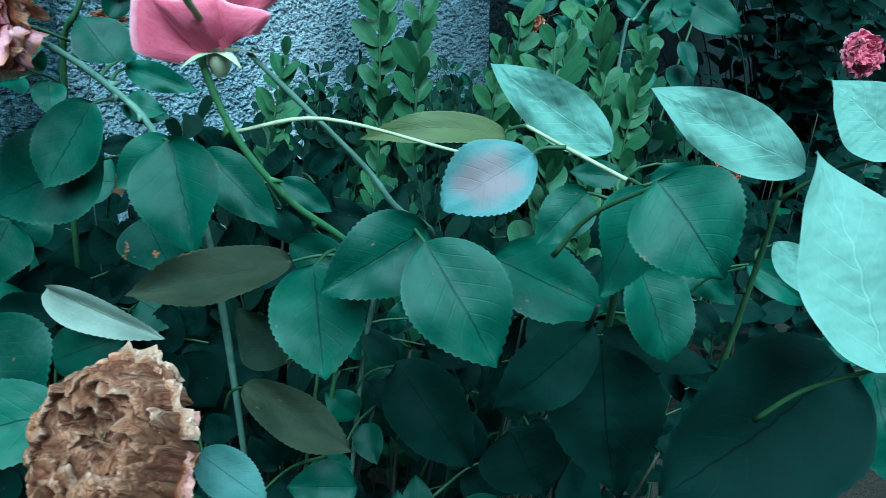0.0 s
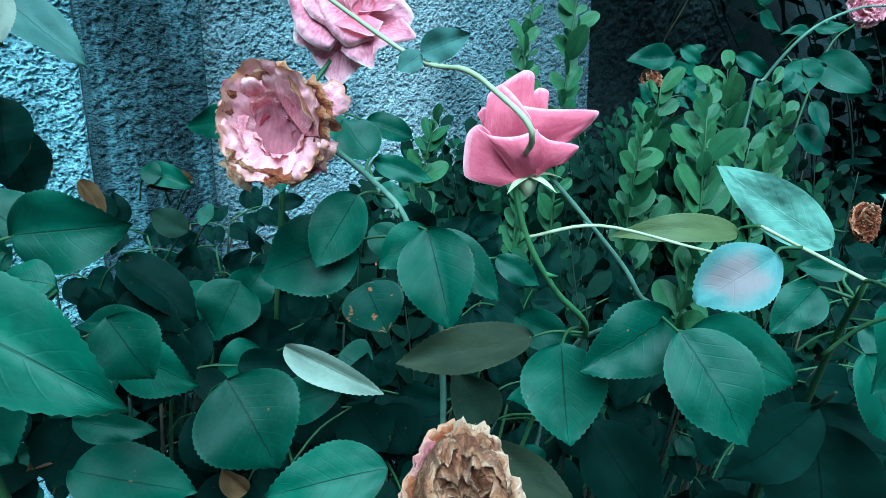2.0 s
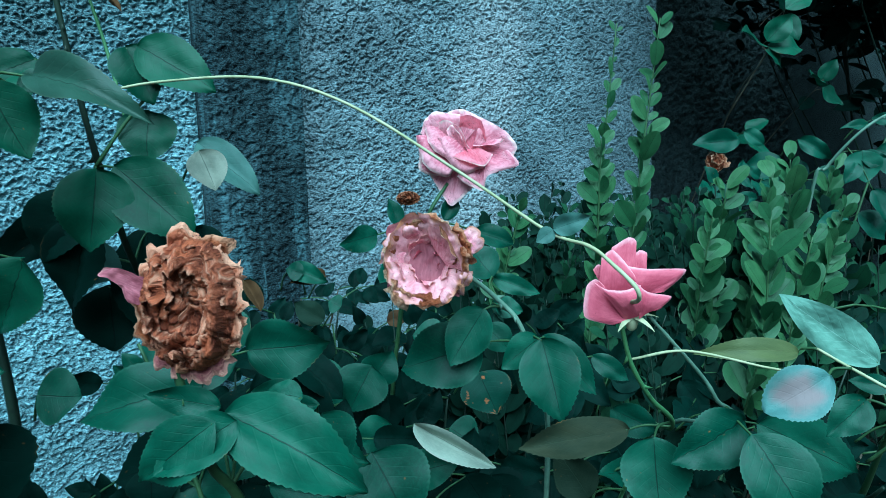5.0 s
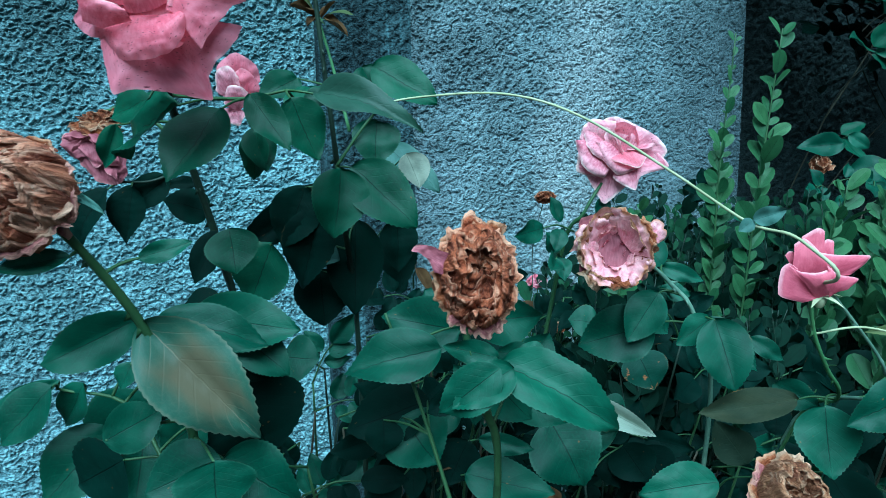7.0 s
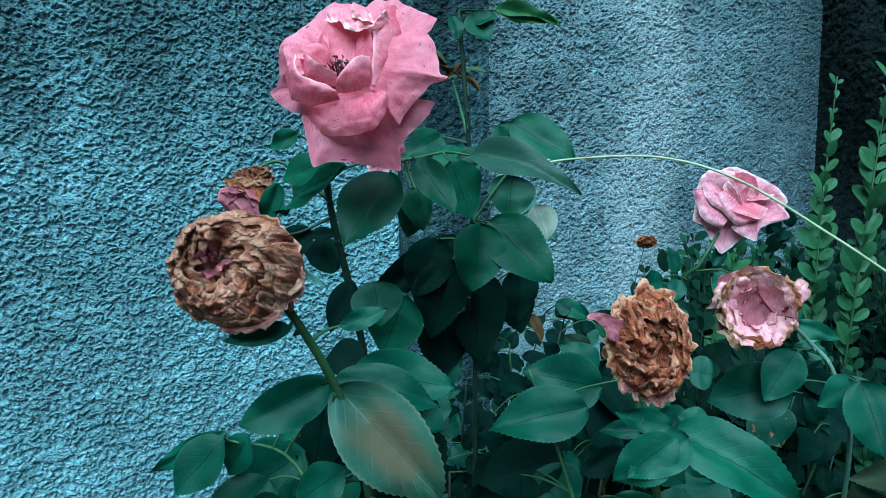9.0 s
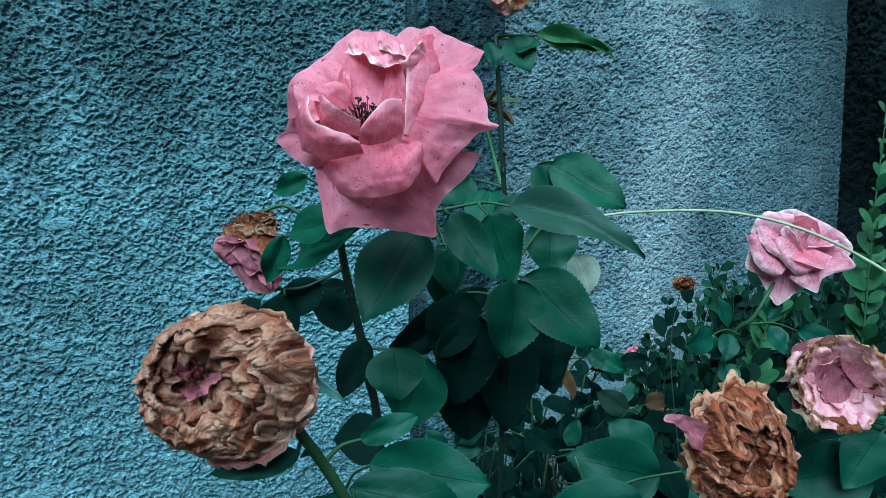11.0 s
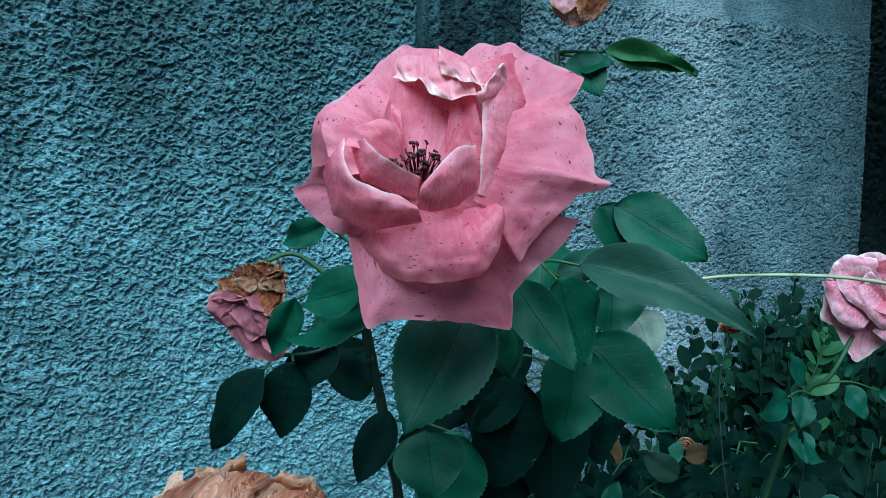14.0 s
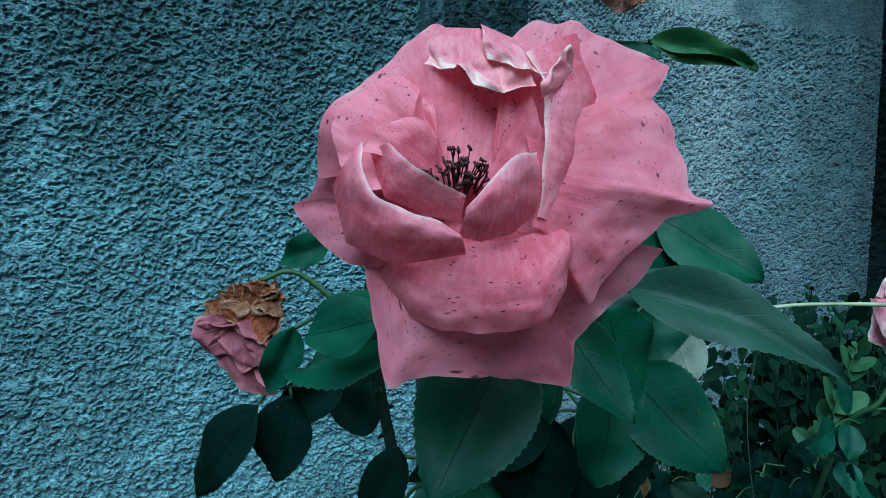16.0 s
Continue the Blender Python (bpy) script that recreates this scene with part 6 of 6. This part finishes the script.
for b, w in (((0.945, 0.70, 1.13), (0.2, -0.5, -0.8)), ((0.90, 0.80, 1.08), (-0.8, -0.5, 0.1)), ((0.99, 0.94, 1.06), (-0.9, -0.3, 0.2)), ((1.0, 0.94, 1.07), (0.9, -0.4, 0.2))):
    spray(bush, b, w, 0.042, "g", rng, SIDEWARD, 3)


# ---------------------------------------------------------------- small-leaved green shrub
shrub = thing("shrub", (0.62, 0.80, 0.0), "bright green shrub with upright shoots of small rounded leaves", "shrub")


def shoot(parent, foot, top, pairs, size, kind, seed, loose=None, tip=True):
    """An upright shoot with leaves in crossed pairs. loose: lists that take the leaves as one joined mesh."""
    rng = random.Random(seed)
    foot, top = Vector(foot), Vector(top)
    bend = Vector((rng.uniform(-0.02, 0.02), rng.uniform(-0.02, 0.02), 0))
    line = spline([foot, foot.lerp(top, 0.5) + bend, top], 8)
    if loose is None:
        v, f = tube(line, 0.0020, 0.0009, 5, 0.05)
        child("branch", mesh_of("branch", v, f, CANE), parent)
    else:
        v, f = tube(line, 0.0013, 0.0007, 4, 0.05)
        loose[2].append((v, f))
    n = len(line) - 1
    for k in range(pairs):
        t = 0.18 + 0.82 * (k + 0.5) / pairs
        i = min(n - 1, int(t * n))
        q = line[i].lerp(line[i + 1], t * n - i)
        d = (line[i + 1] - line[i]).normalized()
        a = k * 1.57 + rng.uniform(-1.0, 1.0)
        x = d.cross(Vector((0.4, -0.9, 0.1))).normalized()
        for s in (0, math.pi):
            o = x * math.cos(a + s) + d.cross(x) * math.sin(a + s)
            way = (o * rng.uniform(0.6, 1.0) + d * rng.uniform(0.4, 1.5)).normalized()
            long = 1.3 * size * rng.uniform(0.45, 1.25) * (1.0 if t < 0.85 else 0.7)
            face = d * 0.25 - o * 0.35 + Vector((-0.4 + rng.uniform(-0.5, 0.5), -0.75, 0.25 + rng.uniform(-0.4, 0.4)))
            m = leaf_pose(q + o * 0.002, q + way * long, long * rng.uniform(0.58, 0.78), face)
            if loose is None:
                child("leaf", leaf_blade(kind, rng.randrange(6)), parent, m)
            else:
                loose[0].append(m)


def small_blade():
    """A light version of the small rounded leaf, 5 by 3 points."""
    pts = []
    for j in range(6):
        v = j / 5
        half = 0.5 * math.sin(math.pi * min(1, v ** 0.9)) ** 0.55 * (0.55 + 0.45 * v) if 0 < j < 5 else 0.01
        for u in (-1, 0, 1):
            pts.append((u * half, v, 0.25 * abs(u * half) + 0.15 * (0.25 - (v - 0.5) ** 2), 0.5 + 0.5 * u, v))
    return pts


def joined_leaves(parent, poses, material, name="foliage", label=""):
    """Many small leaves as one joined mesh."""
    pts = np.array(small_blade())
    faces0 = np.array(grid_faces(3, 6))
    co = np.concatenate([pts[:, :3], np.ones((len(pts), 1))], 1)
    verts = np.concatenate([(co @ np.array(m).T)[:, :3] for m in poses])
    faces = np.concatenate([faces0 + i * len(pts) for i in range(len(poses))])
    uvs = np.tile(pts[:, 3:5], (len(poses), 1))
    ob = child(name, mesh_of(name, verts.tolist(), faces.tolist(), material, uvs), parent, label=label)
    return tagged(ob, kind="stuff")


SHOOTS = [
    ((0.605, 0.80, 0.80), (0.637, 0.775, 1.300), 15, 0.028), ((0.60, 0.84, 0.85), (0.634, 0.849, 1.305), 9, 0.016), ((0.56, 0.82, 0.80), (0.588, 0.825, 1.150), 9, 0.030),
    ((0.49, 0.90, 0.78), (0.500, 0.886, 1.060), 9, 0.026), ((0.61, 0.62, 0.78), (0.622, 0.597, 1.065), 8, 0.030), ((0.64, 0.70, 0.78), (0.632, 0.678, 1.060), 8, 0.030),
    ((0.76, 0.72, 0.80), (0.790, 0.709, 1.100), 9, 0.032), ((0.69, 0.72, 0.80), (0.693, 0.707, 1.090), 9, 0.032), ((1.02, 0.78, 0.85), (1.050, 0.773, 1.100), 8, 0.034),
    ((0.88, 0.78, 0.85), (0.905, 0.760, 1.120), 8, 0.034), ((0.82, 0.66, 0.80), (0.845, 0.640, 1.060), 8, 0.030), ((0.70, 0.62, 0.76), (0.715, 0.605, 1.030), 8, 0.028),
]
for k, (foot, top, pairs, size) in enumerate(SHOOTS):
    shoot(shrub, foot, top, pairs + 9, size * 1.05, "x", 200 + k)
rng = random.Random(77)
young, dimmed, wood = ([], None, []), ([], None, []), []
for k in range(560):
    x, y = rng.uniform(0.30, 1.15), rng.uniform(0.66, 1.30)
    if y < 0.72 and x < 0.5:
        x += 0.15
    z = rng.uniform(0.80, 1.02) + 0.06 * math.sin(x * 9)
    if x < 0.66 - 0.25 * (y - 0.8) and y > 0.80:
        if rng.random() < 0.72:
            continue
        z -= 0.14
    # most shoots, and all at the near end, get the shade-dark leaves
    bag = young if rng.random() < 0.36 and x > 0.48 else dimmed
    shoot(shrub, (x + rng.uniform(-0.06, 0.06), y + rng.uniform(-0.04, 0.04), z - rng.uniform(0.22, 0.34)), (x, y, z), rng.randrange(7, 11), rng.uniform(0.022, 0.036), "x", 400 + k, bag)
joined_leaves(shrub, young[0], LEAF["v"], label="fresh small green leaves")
joined_leaves(shrub, dimmed[0], LEAF["w"], label="small shrub leaves, inner shade put into their dark green")
v, f = [], []
for tv, tf in young[2] + dimmed[2]:
    f += [tuple(q + len(v) for q in g) for g in tf]
    v += tv
tagged(child("brushwood", mesh_of("brushwood", v, f, CANE_DARK), shrub), kind="stuff")
for k, (dx, dy) in enumerate(((-0.12, 0.0), (0.0, 0.06), (0.15, -0.04), (0.3, 0.02))):
    stem(shrub, [(0.62 + dx * 0.4, 0.82 + dy, -0.05), (0.62 + dx * 0.7, 0.82 + dy, 0.4), (0.62 + dx, 0.80 + dy, 0.85)], 0.007, 0.003, TWIG, name="trunk", seed=90 + k)

# ---------------------------------------------------------------- dark shrub in the shaded corner
dark = thing("dark_shrub", (1.75, 1.45, 0.0), "dark broad-leaved shrub in deep shade by the wall", "shrub")
rng = random.Random(31)
crown = []
for k in range(15):
    x, y = rng.uniform(1.45, 3.0), rng.uniform(1.15, 1.80)
    top = Vector((x + rng.uniform(-0.2, 0.1), y - rng.uniform(0.1, 0.5), rng.uniform(1.9, 2.7)))
    _, line = stem(dark, [(x + 1.1, y + 0.1, -0.05), (x + 0.9, y, 0.9), (x + 0.4, y, 1.6), top], 0.006, 0.002, CANE_DARK, name="branch", seed=300 + k)
    for i in range(210):
        q = line[rng.randrange(len(line) // 2, len(line))] + Vector((rng.uniform(-0.18, 0.18), rng.uniform(-0.20, 0.12), rng.uniform(-0.12, 0.12)))
        a = rng.uniform(0, 6.28)
        d = Vector((math.cos(a), -0.4 + 0.5 * math.sin(a), rng.uniform(-0.7, 0.2))).normalized()
        long = rng.uniform(0.06, 0.11)
        m = leaf_pose(q, q + d * long, long * 0.55, Vector((-0.4, -0.6, 0.7)) + Vector((rng.uniform(-0.5, 0.5), rng.uniform(-0.5, 0.5), rng.uniform(-0.3, 0.3))))
        if q.z < 1.50 and (rng.random() < 0.9 or q.x < 1.45):
            continue
        if i % 8:
            crown.append(m)
        else:
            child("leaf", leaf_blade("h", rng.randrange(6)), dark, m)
# added overhanging branches, out of view, that only shade the wall's corner
for k in range(8):
    x, y = rng.uniform(1.15, 1.75), rng.uniform(0.75, 1.40)
    top = Vector((x, y, rng.uniform(2.35, 2.75)))
    _, line = stem(dark, [(2.6, 1.6, 1.2), (2.1, 1.5, 2.2), top.lerp(Vector((2.1, 1.5, 2.4)), 0.4) + Vector((0, 0, 0.15)), top], 0.006, 0.002, CANE_DARK, name="branch", seed=360 + k)
    for i in range(150):
        q = line[rng.randrange(len(line) // 2, len(line))] + Vector((rng.uniform(-0.2, 0.2), rng.uniform(-0.2, 0.2), rng.uniform(-0.10, 0.12)))
        a = rng.uniform(0, 6.28)
        d = Vector((math.cos(a), math.sin(a), rng.uniform(-0.6, 0.2))).normalized()
        long = rng.uniform(0.07, 0.12)
        crown.append(leaf_pose(q, q + d * long, long * 0.55, Vector((rng.uniform(-0.5, 0.5), rng.uniform(-0.7, 0.3), 0.8))))
for k in range(22):
    x, y = rng.uniform(2.75, 5.2), rng.uniform(1.25, 1.75)
    top = Vector((x + rng.uniform(-0.2, 0.1), y - rng.uniform(0.0, 0.3), rng.uniform(1.0, 2.1)))
    _, line = stem(dark, [(x, y + 0.1, -0.05), (x + 0.03, y, 0.6), top], 0.006, 0.002, CANE_DARK, name="branch", seed=380 + k)
    for i in range(130):
        q = line[rng.randrange(3, len(line))] + Vector((rng.uniform(-0.22, 0.22), rng.uniform(-0.25, 0.10), rng.uniform(-0.15, 0.15)))
        a = rng.uniform(0, 6.28)
        d = Vector((math.cos(a), -0.4 + 0.5 * math.sin(a), rng.uniform(-0.8, 0.2))).normalized()
        long = rng.uniform(0.08, 0.15)
        m = leaf_pose(q, q + d * long, long * 0.55, Vector((-0.6, -0.6, 0.5)) + Vector((rng.uniform(-0.5, 0.5), rng.uniform(-0.5, 0.5), rng.uniform(-0.3, 0.3))))
        if i % 12:
            crown.append(m)
        else:
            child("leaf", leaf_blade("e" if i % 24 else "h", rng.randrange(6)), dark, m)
joined_leaves(dark, crown, LEAF["h"], label="crown of shade-dark leaves, partly added overhead to shade the corner")
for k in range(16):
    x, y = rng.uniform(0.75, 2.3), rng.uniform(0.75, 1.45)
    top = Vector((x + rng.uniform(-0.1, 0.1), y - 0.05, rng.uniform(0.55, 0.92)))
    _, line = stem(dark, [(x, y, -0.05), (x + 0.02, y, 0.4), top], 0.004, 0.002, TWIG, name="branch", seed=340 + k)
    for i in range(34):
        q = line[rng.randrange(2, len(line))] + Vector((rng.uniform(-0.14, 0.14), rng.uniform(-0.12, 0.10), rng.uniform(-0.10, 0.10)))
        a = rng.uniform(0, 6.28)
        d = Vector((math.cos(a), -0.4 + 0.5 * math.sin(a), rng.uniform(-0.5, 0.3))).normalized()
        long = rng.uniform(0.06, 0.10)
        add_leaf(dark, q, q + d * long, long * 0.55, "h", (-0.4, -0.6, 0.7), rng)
crumpled_bloom(dark, flower_frame((1.478, 0.614, 1.056), (-0.6, -0.7, 0.2)), 36, 40, 22, 22, [ROSE_DEEP], 67, 0.008, "dark red flower in the shade")

# ---------------------------------------------------------------- climber on the shaded wall
vine = thing("climbing_vine", (1.45, 1.55, 0.0), "thin climbing vine with toothed leaves in front of the shaded wall", "vine")
_, run = stem(vine, [(1.45, 1.55, -0.05), (1.42, 1.45, 0.7), (1.34, 1.20, 1.20), (1.20, 1.02, 1.30), (1.10, 0.95, 1.315)], 0.003, 0.0012, TWIG, seed=501)
_, run2 = stem(vine, [(1.34, 1.20, 1.20), (1.36, 1.10, 1.38), (1.26, 1.02, 1.46), (1.15, 1.00, 1.52)], 0.002, 0.001, TWIG, name="side_shoot", seed=502)
_, run3 = stem(vine, [(1.42, 1.45, 0.7), (1.60, 1.30, 1.10), (1.55, 1.10, 1.28)], 0.002, 0.001, TWIG, name="side_shoot", seed=503)
rng = random.Random(504)
for at, out in (((1.09, 0.945, 1.312), ((-0.085, -0.02, 0.016), (0.035, -0.03, 0.055), (0.075, -0.03, -0.006), (0.03, -0.02, -0.04))),
                ((1.25, 1.02, 1.40), ((-0.06, -0.03, 0.02), (0.07, -0.02, 0.03), (0.02, -0.03, -0.06))),
                ((1.42, 1.22, 1.16), ((-0.07, -0.04, -0.03), (0.05, -0.05, -0.07), (0.06, -0.03, 0.03))),
                ((1.56, 1.12, 1.27), ((-0.08, -0.03, 0.02), (0.06, -0.03, -0.05), (0.02, -0.03, 0.06)))):
    for d in out:
        b = Vector(at) + 0.15 * Vector(d)
        add_leaf(vine, b, Vector(at) + Vector(d), 0.55 * Vector(d).length, "e", (-0.4, -0.7, 0.6), rng, [run, run2, run3], TWIG)

# ---------------------------------------------------------------- fallen petals against the wall foot
fallen = thing("withered_rose", (0.566, 1.261, 0.873), "small withered pink rose hanging behind the leaves", "rose")
crumpled_bloom(fallen, flower_frame((0.566, 1.261, 0.873), (-0.4, -0.9, 0.1)), 22, 14, 10, 10, [PINK_PALE, PINK], 68, 0.004, "")
stem(fallen, [(0.596, 1.301, -0.02), (0.596, 1.301, 0.5), (0.566, 1.261, 0.873)], 0.003, 0.0016, CANE, seed=70)
crumpled_bloom(fallen, flower_frame((0.577, 1.201, 0.788), (-0.4, -0.9, 0.1)), 15, 11, 8, 10, [DRY, DRY_PALE], 72, 0.003, "dry brown bud below the small rose")
stem(fallen, [(0.596, 1.301, 0.6), (0.577, 1.201, 0.788)], 0.0016, 0.001, CANE, name="side_shoot", seed=71)
